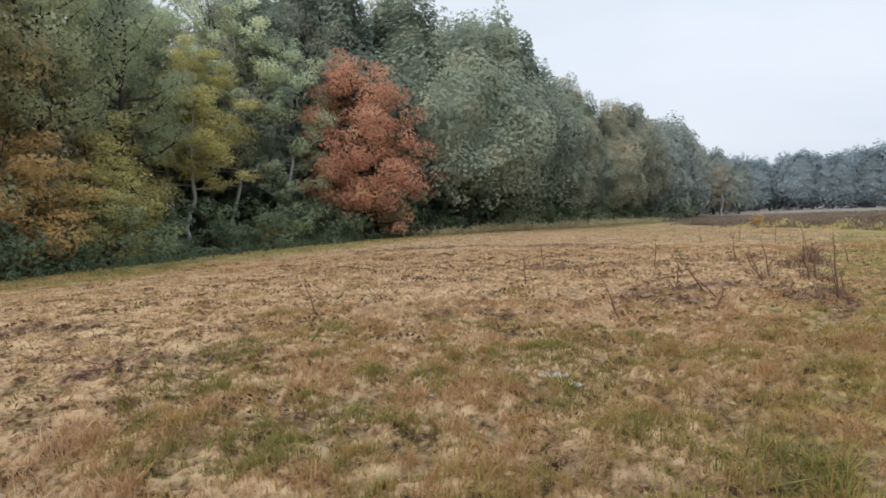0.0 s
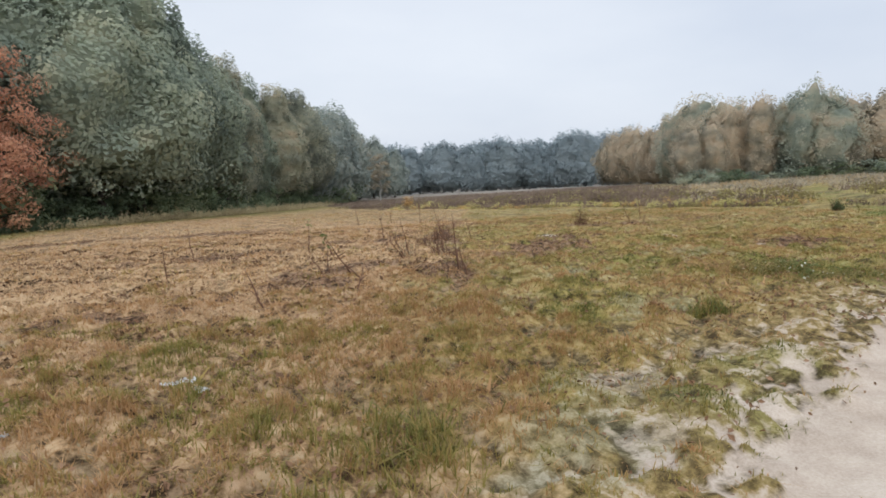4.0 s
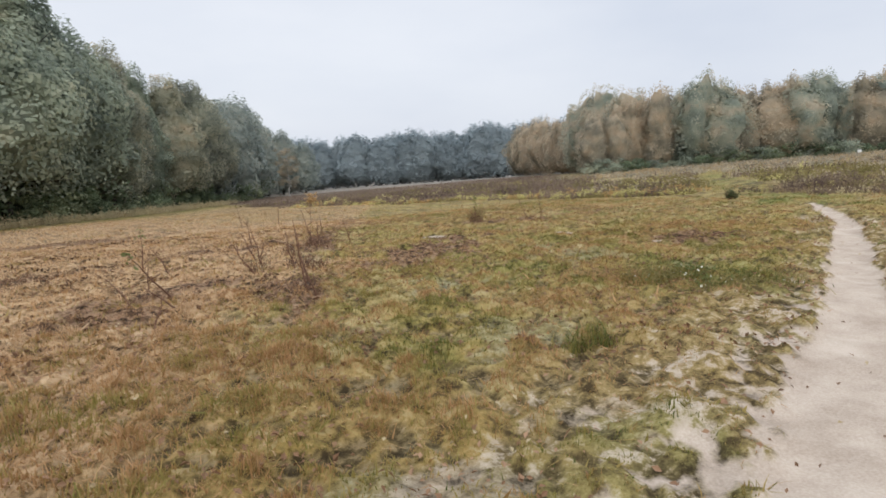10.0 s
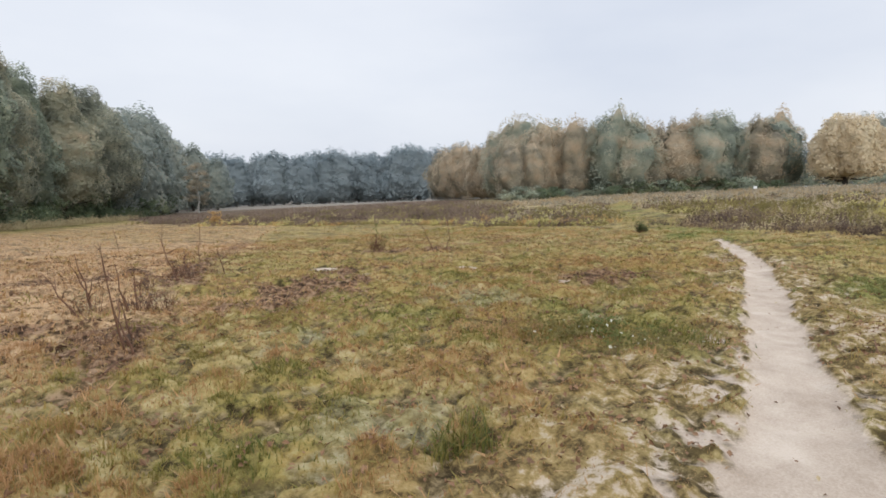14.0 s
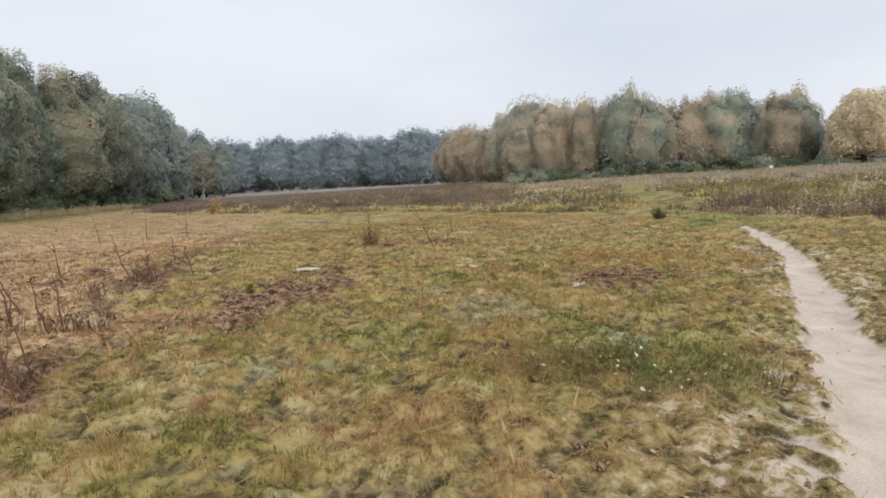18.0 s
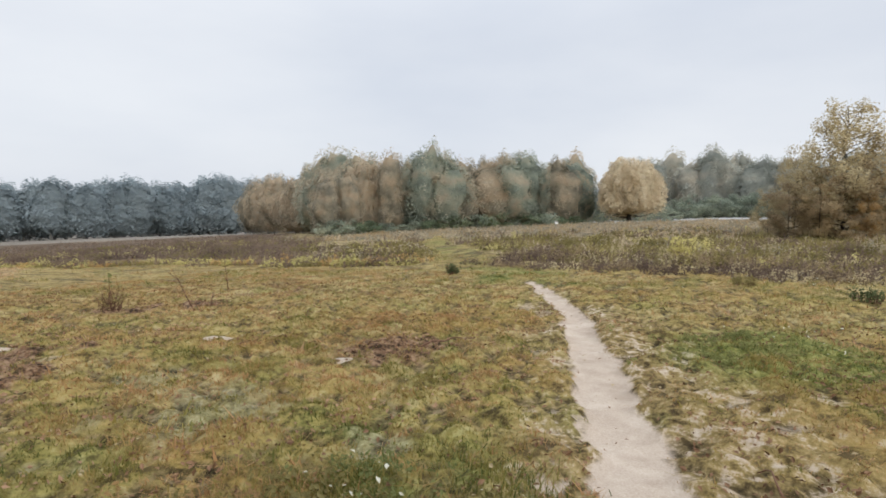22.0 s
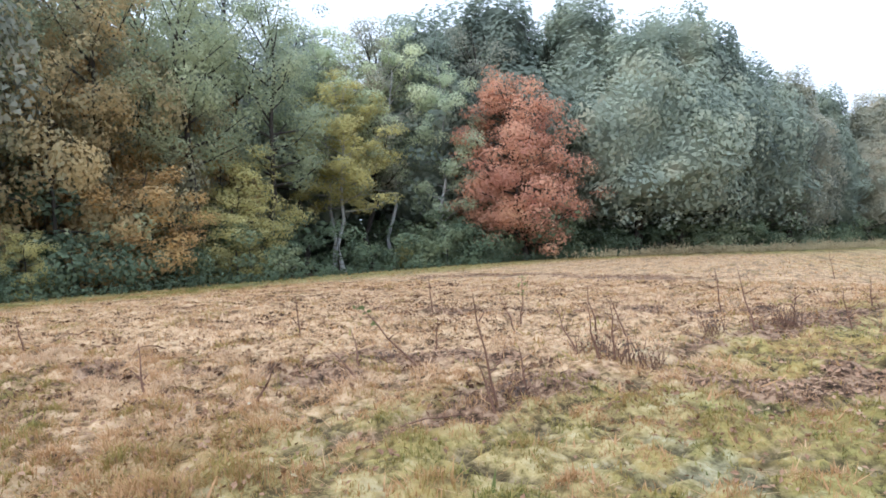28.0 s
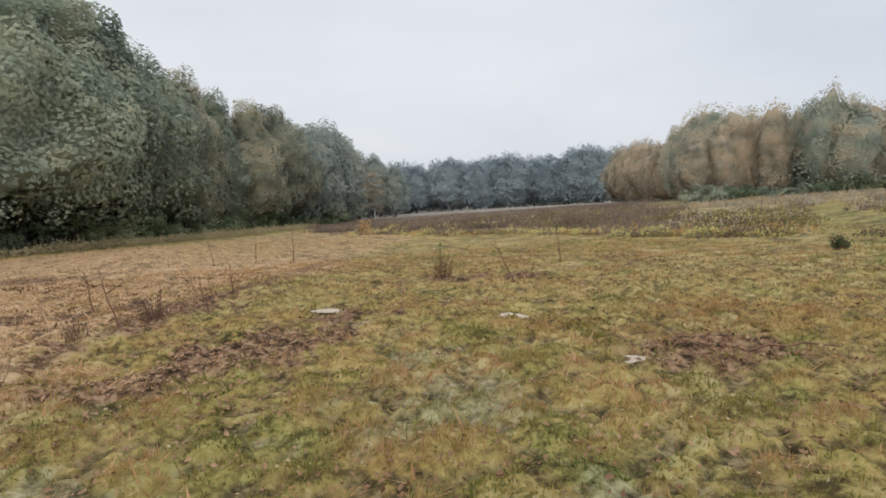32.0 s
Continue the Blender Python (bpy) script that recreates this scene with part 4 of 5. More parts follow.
def along_edge(s, inward):
    """A place s metres along the forest's edge from its start, set back into the wood."""
    for k in range(len(FOREST_EDGE) - 1):
        (ax, ay), (bx, by) = FOREST_EDGE[k], FOREST_EDGE[k + 1]
        d = math.hypot(bx - ax, by - ay)
        if s <= d or k == len(FOREST_EDGE) - 2:
            u = s / d
            return ax + (bx - ax) * u - (by - ay) / d * inward, ay + (by - ay) * u + (bx - ax) / d * inward
        s -= d


random.seed(5)
RED_AT = (-5.9, 46.2)
plant("maple", "red_maple", RED_AT[0], RED_AT[1], 14.0, RED, BARK_DARK, "rust-red autumn maple at the edge of a dark wood", "tree", turn=0)

for x, y, h in ((-9.5, 52.5, 22.5), (-4.0, 56.0, 22.0), (-15.0, 47.5, 20.0), (-13.0, 53.0, 22.0)):
    plant("oak_b", "forest_tree", x, y, h, OAK, BARK_DARK, "tall dark green oak in an autumn wood", "tree", "trees of the wood", 1.2)

# pale-leaved trees and bushes at the wood's edge
plant("aspen_a", "aspen", -15.6, 37.0, 13.2, YELLOW, BARK_PALE, "yellow-green aspen with a pale trunk at the wood's edge", "tree", "aspens of the wood's edge", 1.45, 40)
plant("aspen_a", "aspen", -14.6, 42.2, 17.5, ASPEN, BARK_PALE, "tall grey-green aspen with a pale trunk", "tree", "aspens of the wood's edge", 1.15, 100)
plant("aspen_a", "aspen", -18.2, 39.5, 18.0, ASPEN, BARK_PALE, "tall grey-green aspen with a pale trunk", "tree", "aspens of the wood's edge", 1.1, 200)
plant("aspen_b", "aspen", -11.2, 43.6, 15.5, ASPEN, BARK_PALE, "tall grey-green aspen with a pale trunk", "tree", "aspens of the wood's edge", 0.9, 290)
GOLDEN = ((-17.4, 29.3, 7.0, YELLOW, 1.15, "golden-leaved bush hanging over the meadow's edge"), (-15.4, 27.0, 4.6, YELLOW, 1.25, "golden-leaved bush hanging over the meadow's edge"),
          (-16.8, 23.0, 5.8, ORANGE, 1.3, "orange-leaved bush at the wood's edge"), (-17.3, 17.9, 2.8, YELLOW, 0.9, "small yellow-leaved bush at the wood's edge"),
          (-18.6, 20.0, 11.0, RUSTY, 0.8, "rusty brown bushy young tree at the wood's edge"), (-19.4, 30.2, 10.0, ORANGE, 0.5, "thin orange-leaved young tree in the wood's shade"), (-20.5, 26.3, 9.5, ORANGE, 0.8, "orange-leaved young tree in the wood's shade"), (-21.0, 22.5, 12.0, ORANGE, 0.6, "orange-leaved young tree in the wood's shade"),
          (-18.4, 24.4, 12.0, RUSTY, 0.7, "rusty brown young tree in the wood's shade"), (-11.4, 37.6, 2.2, YELLOW, 0.7, "small yellow-leaved bush at the wood's edge"))
for k, (x, y, h, leaf, wide, label) in enumerate(GOLDEN):
    plant("gold_bush", "golden_bush", x, y, h, leaf, BARK_DARK, label, "bush", "golden bushes", wide, k * 73)

for x, y, h, leaf in ((-17.6, 26.5, 17.5, OLIVE), (-17.0, 32.0, 17.5, OLIVE), (-19.2, 22.4, 17.5, RUSTY), (-20.8, 18.6, 17.0, OLIVE), (-13.4, 46.6, 19.0, OAK)):
    plant("stem_oak", "forest_tree", x, y, h, leaf, BARK_DARK, "tall tree turning rusty brown, with a bare dark trunk" if leaf == RUSTY else "tall dull green tree with a bare dark trunk", "tree", "trees of the wood", 1.0)

# the wood: three rows behind its edge
span = sum(math.dist(FOREST_EDGE[k], FOREST_EDGE[k + 1]) for k in range(len(FOREST_EDGE) - 1))
OAK_LABELS = {"a": "tall dark green oak in an autumn wood", "b": "tall dull green forest tree turning brown", "c": "green tree at the far end of the wood, leaf colour greyed for haze"}
WOOD_AT = (0, 52, 60, 66, 71, 74, 77, 82, 88, 93, 100, 116, 123, 129, 140, 149, 157, 200)
WOOD_TOP = (19.0, 19.0, 19.0, 20.5, 20.5, 17.6, 19.4, 19.8, 18.9, 16.4, 16.8, 17.2, 16.8, 15.8, 17.8, 19.4, 19.2, 18.5)
for row, (back, gap) in enumerate(((3.2, 5.2), (8.5, 5.6), (15.0, 6.5))):
    s = 1.0
    while s < span:
        x, y = along_edge(s, back + random.uniform(-1.3, 1.3))
        d = math.hypot(x - 4, y - 2)
        h = float(np.interp(s, WOOD_AT, WOOD_TOP)) * 1.03 + random.uniform(-1.2, 0.5) + row * 0.5
        step_on = gap * random.uniform(0.8, 1.2) * (1.0 if d < 90 else 1.25)
        if row == 0 and (math.hypot(x - RED_AT[0], y - RED_AT[1]) < 6.5 or (-23 < x < -8 and 18 < y < 46)):
            s += step_on
            continue
        if row == 1 and -32 < x < -8 and 14 < y < 54:
            plant("stem_oak", "forest_tree", x, y, h, random.choice((OAK, OAK_DULL, OLIVE)), BARK_DARK, "tall dull green tree with a bare dark trunk", "tree", "trees of the wood", random.uniform(0.9, 1.1))
            s += step_on * 0.75
            continue
        if d < 62:
            key = random.choice(("oak_a", "oak_b", "oak_c")) if row == 0 or (row == 1 and random.random() < 0.6) else random.choice(("far_a", "far_b"))
            leaf = random.choice((OAK, OAK, OAK_DULL)) if x > -9 else random.choice((OAK, OAK_DULL, OAK_DULL, BIRCH_GREEN))
            label = OAK_LABELS["a" if leaf == OAK else "b"]
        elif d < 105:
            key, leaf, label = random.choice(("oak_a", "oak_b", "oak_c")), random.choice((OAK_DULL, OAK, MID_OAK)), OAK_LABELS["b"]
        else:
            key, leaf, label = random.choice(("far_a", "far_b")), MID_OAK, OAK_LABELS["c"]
        plant(key, "forest_tree", x, y, h, leaf, BARK_DARK, label, "tree", "trees of the wood", random.uniform(0.9, 1.15))
        s += step_on

plant("aspen_b", "aspen", 50.6, 114.5, 10.0, BIRCH, BARK_PALE, "pale yellow tree at the far end of the wood", "tree", "aspens of the wood's edge", 1.3, 10)

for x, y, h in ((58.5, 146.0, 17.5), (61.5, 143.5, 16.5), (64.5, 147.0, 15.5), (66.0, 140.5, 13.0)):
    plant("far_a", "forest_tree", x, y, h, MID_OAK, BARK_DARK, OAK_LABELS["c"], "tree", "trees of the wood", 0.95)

# undergrowth along the edge
s = 2.0
while s < 150:
    for back in (0.9, 4.6):
        x, y = along_edge(s + random.uniform(-0.8, 0.8), back + random.uniform(-0.5, 0.7))
        if math.hypot(x - RED_AT[0], y - RED_AT[1]) < 2.0:
            continue
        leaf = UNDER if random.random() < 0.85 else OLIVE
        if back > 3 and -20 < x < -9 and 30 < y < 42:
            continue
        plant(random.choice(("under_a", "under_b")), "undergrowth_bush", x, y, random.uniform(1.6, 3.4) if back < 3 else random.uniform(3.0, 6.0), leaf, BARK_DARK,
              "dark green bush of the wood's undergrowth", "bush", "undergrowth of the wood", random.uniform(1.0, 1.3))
    s += 2.7 if s < 90 else 4.5
# Added inner trees and bushes hide sky gaps low in the wood.
for k in range(15):
    x, y = along_edge(16.0 + k * 4.6, random.uniform(20.0, 23.0))
    plant(random.choice(("far_a", "far_b")), "forest_tree", x, y, random.uniform(16.0, 18.0), OAK, BARK_DARK, "tall dark green oak deep in an autumn wood", "tree", "trees of the wood", random.uniform(1.0, 1.15))
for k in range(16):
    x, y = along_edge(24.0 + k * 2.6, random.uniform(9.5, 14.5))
    plant("under_b", "undergrowth_bush", x, y, random.uniform(3.5, 5.0), UNDER, BARK_DARK, "dark green bush added deep in the wood to close sky gaps", "bush", "undergrowth of the wood", 1.3)
# Set on a camera ray where sky showed between the trunks.
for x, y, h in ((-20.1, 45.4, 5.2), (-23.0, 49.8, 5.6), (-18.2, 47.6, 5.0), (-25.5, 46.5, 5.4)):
    plant("under_b", "undergrowth_bush", x, y, h, UNDER, BARK_DARK, "dark green bush added deep in the wood to close sky gaps", "bush", "undergrowth of the wood", 1.4)

# far wood across the field; haze is put into leaf and bark colours
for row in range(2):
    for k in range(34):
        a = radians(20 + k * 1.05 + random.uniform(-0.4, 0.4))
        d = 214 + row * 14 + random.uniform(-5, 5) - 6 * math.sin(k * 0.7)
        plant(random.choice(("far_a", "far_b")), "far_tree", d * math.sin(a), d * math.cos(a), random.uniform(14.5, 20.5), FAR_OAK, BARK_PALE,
              "tree of the far wood, haze put into its grey-green leaf colour", "tree", "trees of the far wood", random.uniform(1.1, 1.4))

# tan birches between the far wood and the clump
for k in range(16):
    a, d = radians(44.5 + k * 0.62), 150 - k * 3.6 + random.uniform(-3, 3)
    plant(random.choice(("birch_a", "birch_b")), "birch", d * math.sin(a) + 1, d * math.cos(a), random.uniform(11.0, 13.5), BIRCH if k < 9 else BIRCH_GREEN, BARK_PALE,
          "tan autumn birch before the far wood", "tree", "far birches", 1.2)

# the clump of mixed trees on the meadow: azimuth from the walk, distance, height, leaf
random.seed(9)
for k in range(46):
    u = k / 45
    az = 50.5 + 23.2 * u + random.uniform(-0.5, 0.5)
    d = 84 + 10 * u + (k % 3) * 5 + random.uniform(-1.5, 1.5)
    top = np.interp(az, (50, 52.5, 55, 58, 60, 61.5, 64, 65.5, 67, 69, 72, 74.5, 76), (8.6, 9.8, 10.8, 11.4, 12.4, 12.2, 10.8, 12.3, 12.6, 11.0, 10.8, 10.6, 8.5))
    leaf = BIRCH if u < 0.3 or 0.52 < u < 0.72 else BIRCH_GREEN if u < 0.6 else random.choice((BIRCH, BIRCH_GREEN))
    plant(random.choice(("birch_a", "birch_b")), "birch", 6.0 + d * math.sin(radians(az)), 3.0 + d * math.cos(radians(az)), top * random.uniform(0.82, 1.0) + (k % 3) * 0.4, leaf, BARK_PALE,
          "tan and green birch in a clump on the meadow" if leaf != BIRCH else "tan-leaved autumn birch in a clump on the meadow", "tree", "birch clump", random.uniform(0.85, 1.4))
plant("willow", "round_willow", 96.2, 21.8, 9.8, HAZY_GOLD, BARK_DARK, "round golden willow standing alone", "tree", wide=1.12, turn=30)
# Birches behind the field carry haze in their leaf colour.
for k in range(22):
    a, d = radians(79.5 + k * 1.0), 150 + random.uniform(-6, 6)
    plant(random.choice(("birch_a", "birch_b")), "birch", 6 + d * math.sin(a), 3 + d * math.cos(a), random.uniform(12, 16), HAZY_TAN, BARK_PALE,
          "tan and green birch behind the field, haze put into its leaf colour", "tree", "birches behind the field", 1.3)
for k in range(14):
    a, d = radians(82 + k * 0.6), 128 + random.uniform(-3, 3)
    plant("under_b", "dark_bush", 6 + d * math.sin(a), 3 + d * math.cos(a), random.uniform(3.5, 5.0), OAK, BARK_DARK, "dark bush in a hedge behind the field", "bush", "far hedge", 1.4)

for k in range(9):
    a, d = radians(73.5 + k * 1.05), 106 + random.uniform(-4, 4)
    plant("under_b", "dark_bush", 6 + d * math.sin(a), 3 + d * math.cos(a), random.uniform(1.8, 3.0), OAK, BARK_DARK, "dark bush in a hedge behind the field", "bush", "far hedge", 1.5)
# Dark bushes added as the shade band below the birches.
for k in range(18):
    a, d = radians(50.5 + k * 1.35), 81 + 9 * k / 17 + random.uniform(-1.5, 1.0)
    plant("under_a", "dark_bush", 6 + d * math.sin(a), 3 + d * math.cos(a), random.uniform(1.4, 2.6), random.choice((UNDER, UNDER, OAK)), BARK_DARK, "low dark bush added for the shade at the birches' foot", "bush", "bushes under the birches", 1.4)

# Trees behind the willow: haze is put into their leaf colour.
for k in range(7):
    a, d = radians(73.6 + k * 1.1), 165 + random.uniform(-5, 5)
    plant("far_b", "far_tree", 6 + d * math.sin(a), 3 + d * math.cos(a), random.uniform(7.5, 10.0), FAR_OAK, BARK_DARK, "tree behind the willow, haze put into its grey-green leaf colour", "tree", "trees behind the willow", 1.2)

# yellow tree and its bushes at the edge of the weeds
plant("shrub", "young_yellow_tree", 50.6, -0.6, 8.7, WILLOW, BARK_DARK, "young tree with thin yellow autumn leaves", "tree", wide=1.3, turn=60)
for x, y, h, leaf, wide in ((48.9, -0.5, 4.0, BUSH_BROWN, 1.2), (48.6, 0.8, 3.6, BUSH_BROWN, 0.9), (48.2, -1.5, 2.8, ORANGE, 0.7), (50.2, 2.0, 5.4, WILLOW, 0.8), (49.0, 2.4, 3.6, BUSH_BROWN, 1.0), (50.4, 3.5, 3.0, WILLOW, 0.8), (49.3, -2.6, 5.0, BUSH_BROWN, 1.1), (50.5, -5.0, 5.2, WILLOW, 1.2), (51.5, -8.2, 5.6, WILLOW, 1.1)):
    plant("gold_bush", "autumn_bush", x, y, h, leaf, BARK_DARK, "brownish yellow autumn bush beside a young tree", "bush", "bushes by the young tree", wide)

# ---- tall weeds ----


def weed_mesh(name, x, y, h, rng, leaf_size, material, label, leaves):
    """Dead upright weeds: a thin stem each, with small leaves along it."""
    n = len(x)
    z = surface_z(x, y) - 0.02
    lean = rng.normal(0, 0.12, (n, 2)) * h[:, None]
    w, turn = leaf_size * 0.12, rng.uniform(0, math.pi, n)
    ox, oy = np.cos(turn) * w, np.sin(turn) * w
    tip = np.stack([x + lean[:, 0], y + lean[:, 1], z + h], 1)
    stem = np.stack([np.stack([x - ox, y - oy, z], 1), np.stack([x + ox, y + oy, z], 1), tip], 1).reshape(-1, 3)
    f1 = np.arange(n * 3).reshape(-1, 3)
    k = np.repeat(np.arange(n), leaves)
    s = rng.uniform(0.2, 1.0, len(k))
    root = np.stack([x[k], y[k], z[k]], 1) * (1 - s)[:, None] + tip[k] * s[:, None]
    out = rng.normal(0, 1, (len(k), 3)) * np.array([1, 1, 0.6])
    out = out / np.linalg.norm(out, axis=1)[:, None] * (leaf_size * rng.uniform(0.5, 1.4, len(k)))[:, None]
    sidew = np.cross(out, rng.normal(0, 1, (len(k), 3)))
    sidew = sidew / (np.linalg.norm(sidew, axis=1)[:, None] + 1e-9) * leaf_size * 0.3
    lv = np.stack([root, root + out * 0.5 + sidew, root + out, root + out * 0.5 - sidew], 1).reshape(-1, 3)
    b = (np.arange(len(k)) * 4)[:, None] + len(stem)
    f2 = np.concatenate([b + np.array([[0, 1, 2]]), b + np.array([[0, 2, 3]])])
    me = mesh_from(name, np.concatenate([stem, lv]), np.concatenate([f1, f2]))
    return thing(name, me, material, label, "weeds", kind="stuff")


def weed_patch(name, seed, count, box, keep, height, leaf_size, material, label, leaves=7):
    """Weeds strewn over a box where keep(x, y) lets them grow."""
    rng = np.random.default_rng(seed)
    x, y = rng.uniform(box[0], box[1], count), rng.uniform(box[2], box[3], count)
    ok = (rng.uniform(0, 1, count) < keep(x, y)) & inside_meadow(x, y)
    x, y = x[ok], y[ok]
    h = height * rng.lognormal(0, 0.28, len(x)) * (0.6 + 0.8 * fbm(x, y, 3.0, seed))
    return weed_mesh(name, x, y, h, rng, leaf_size, material, label, leaves)


def weed_clumps(name, seed, places, sizes, heights, stems, leaf_size, material, label, leaves=6):
    """Rounded clumps of weeds, each with its own size and height."""
    rng = np.random.default_rng(seed)
    cx, cy = places
    r, tall = rng.uniform(*sizes, len(cx)), rng.uniform(*heights, len(cx))
    k = rng.choice(len(cx), len(cx) * stems, p=r**1.5 / np.sum(r**1.5))
    u, w = np.sqrt(rng.uniform(0, 1, len(k))), rng.uniform(0, 2 * math.pi, len(k))
    x, y = cx[k] + np.cos(w) * u * r[k] * 1.25, cy[k] + np.sin(w) * u * r[k]
    h = tall[k] * (1 - 0.6 * u**2) * rng.uniform(0.6, 1.15, len(k))
    return weed_mesh(name, x, y, h, rng, leaf_size, material, label, leaves)


def some_places(seed, count, box, keep):
    rng = np.random.default_rng(seed)
    x, y = rng.uniform(box[0], box[1], count), rng.uniform(box[2], box[3], count)
    ok = (rng.uniform(0, 1, count) < keep(x, y)) & inside_meadow(x, y)
    return x[ok], y[ok]


def weeds_right(x, y):
    return zones(x, y)["weeds"] * step(-6, 3, x - y - 10 + 6 * (fbm(x, y, 4, 7) - 0.5)) * (0.06 + 0.94 * step(0.48, 0.6, fbm(x, y, 1.3, 8)))


def weeds_left(x, y):
    return zones(x, y)["weeds"] * step(4, -5, x - y - 8) * (0.2 + 0.8 * step(0.42, 0.6, fbm(x, y, 3.0, 18)))


weed_patch("olive_weeds", 101, 15000, (20, 46, -14, 26), weeds_right, 0.36, 0.085, WEED_OLIVE, "yellowish olive weeds gone to seed on the meadow")
weed_patch("brown_weeds", 102, 3500, (22, 62, -16, 34), lambda x, y: zones(x, y)["weeds"] * step(0.5, 0.64, fbm(x, y, 2.2, 38)), 0.38, 0.1, WEED_BROWN, "dead brown weeds standing in the meadow")
weed_patch("dark_weeds", 103, 10000, (11, 48, 20, 60), weeds_left, 0.26, 0.08, WEED_BROWN, "dark brown dead weeds in a broad band")
weed_patch("far_weeds", 104, 5000, (20, 80, 35, 90), weeds_left, 0.3, 0.16, WEED_BROWN, "dark brown dead weeds on the far meadow", 5)
weed_patch("yellow_weeds", 105, 4000, (11, 46, 4, 40), lambda x, y: zones(x, y)["weeds"] * step(0.55, 0.68, fbm(x, y, 2.0, 28)), 0.24, 0.08, YELLOW, "low yellow-leaved weeds among brown stems")


def right_weeds(x, y):
    z = zones(x, y)
    return z["weeds"] * (1 - z["heath"])


def along_front(line, count, seed, depth):
    """Places along the front line of a band of weeds."""
    rng = np.random.default_rng(seed)
    s = rng.uniform(0, len(line) - 1, count)
    i = s.astype(int)
    p = line[i] + (line[i + 1] - line[i]) * (s - i)[:, None]
    return p[:, 0] + rng.uniform(-0.3, depth, count), p[:, 1] + rng.normal(0, 0.5, count)


HEATH_FRONT = np.array([(21.5, 47.0), (23.0, 43.5), (24.3, 39.9), (23.8, 36.0), (24.2, 32.9), (26.0, 29.6), (25.6, 23.0), (25.2, 17.2), (27.2, 16.2)])
RIGHT_FRONT = np.array([(27.6, 12.6), (25.4, 11.5), (25.0, 9.0), (25.2, 5.5), (25.0, 1.0), (24.4, -4.0), (24.0, -9.0)])


weed_clumps("brown_weed_clumps", 121, some_places(121, 560, (22, 60, -14, 30), lambda x, y: right_weeds(x, y) * (0.15 + 0.85 * step(0.45, 0.6, fbm(x, y, 3.5, 38)))), (0.3, 1.0), (0.3, 0.62), 22, 0.1, WEED_BROWN, "reddish brown clumps of dead weeds")
weed_clumps("yellow_weed_clumps", 122, some_places(122, 170, (22, 60, -14, 30), lambda x, y: right_weeds(x, y) * step(0.48, 0.6, fbm(x, y, 3.0, 39))), (0.3, 0.9), (0.3, 0.6), 20, 0.1, YELLOW, "yellow clumps of autumn weeds")
weed_clumps("tan_weed_clumps", 131, some_places(131, 200, (22, 60, -14, 30), right_weeds), (0.3, 0.9), (0.35, 0.7), 20, 0.09, BIRCH, "pale tan clumps of weeds gone to seed")
weed_clumps("olive_weed_clumps", 123, some_places(123, 420, (22, 60, -14, 30), right_weeds), (0.3, 0.9), (0.3, 0.55), 20, 0.1, WEED_OLIVE, "olive clumps of weeds")
weed_clumps("heath_clumps", 124, some_places(124, 640, (22, 60, 16, 62), lambda x, y: zones(x, y)["heath"] * (0.3 + 0.7 * step(0.42, 0.58, fbm(x, y, 4.0, 40)))), (0.4, 1.4), (0.35, 0.8), 20, 0.13, WEED_BROWN, "dark reddish brown heath of dead weeds", 5)
weed_clumps("heath_olive_clumps", 128, some_places(128, 260, (22, 60, 16, 62), lambda x, y: zones(x, y)["heath"]), (0.3, 1.0), (0.3, 0.6), 18, 0.12, WEED_OLIVE, "olive weeds among the brown heath", 5)
weed_clumps("heath_yellow_clumps", 129, some_places(129, 150, (22, 50, 16, 56), lambda x, y: zones(x, y)["heath"] * step(0.5, 0.6, fbm(x, y, 5, 41))), (0.3, 0.9), (0.35, 0.65), 18, 0.12, YELLOW, "yellow weeds among the brown heath", 5)
weed_clumps("front_brown_clumps", 130, along_front(HEATH_FRONT, 60, 130, 1.5), (0.25, 0.8), (0.25, 0.7), 18, 0.1, WEED_BROWN, "brown weeds before the heath")
weed_clumps("front_yellow_clumps", 125, along_front(HEATH_FRONT, 46, 125, 1.0), (0.25, 0.6), (0.25, 0.5), 18, 0.1, YELLOW, "low yellow plants before the brown heath")
weed_clumps("front_orange_clumps", 126, along_front(HEATH_FRONT, 24, 126, 1.0), (0.25, 0.6), (0.25, 0.55), 18, 0.1, ORANGE, "low orange plants before the brown heath")
weed_clumps("front_green_clumps", 127, along_front(HEATH_FRONT, 40, 127, 0.6), (0.25, 0.7), (0.15, 0.35), 18, 0.1, WEED_OLIVE, "low dark green plants before the brown heath")

weed_clumps("edge_brown_clumps", 141, along_front(RIGHT_FRONT, 120, 141, 5.0), (0.3, 0.9), (0.3, 0.6), 30, 0.07, WEED_BROWN, "brown dead weeds at the front of the tall weeds", 7)
weed_clumps("edge_tan_clumps", 142, along_front(RIGHT_FRONT, 80, 142, 6.0), (0.3, 0.9), (0.35, 0.65), 26, 0.07, BUSH_BROWN, "tan weeds gone to seed at the front of the tall weeds", 7)
weed_clumps("edge_gold_clumps", 143, along_front(RIGHT_FRONT, 46, 143, 8.0), (0.3, 0.8), (0.3, 0.55), 26, 0.07, WILLOW, "golden weeds among brown ones", 7)
weed_clumps("far_tan_clumps", 144, some_places(144, 900, (50, 92, -10, 46), right_weeds), (0.6, 1.8), (0.35, 0.75), 12, 0.16, BIRCH, "reddish tan weeds on the far meadow before the trees", 5)
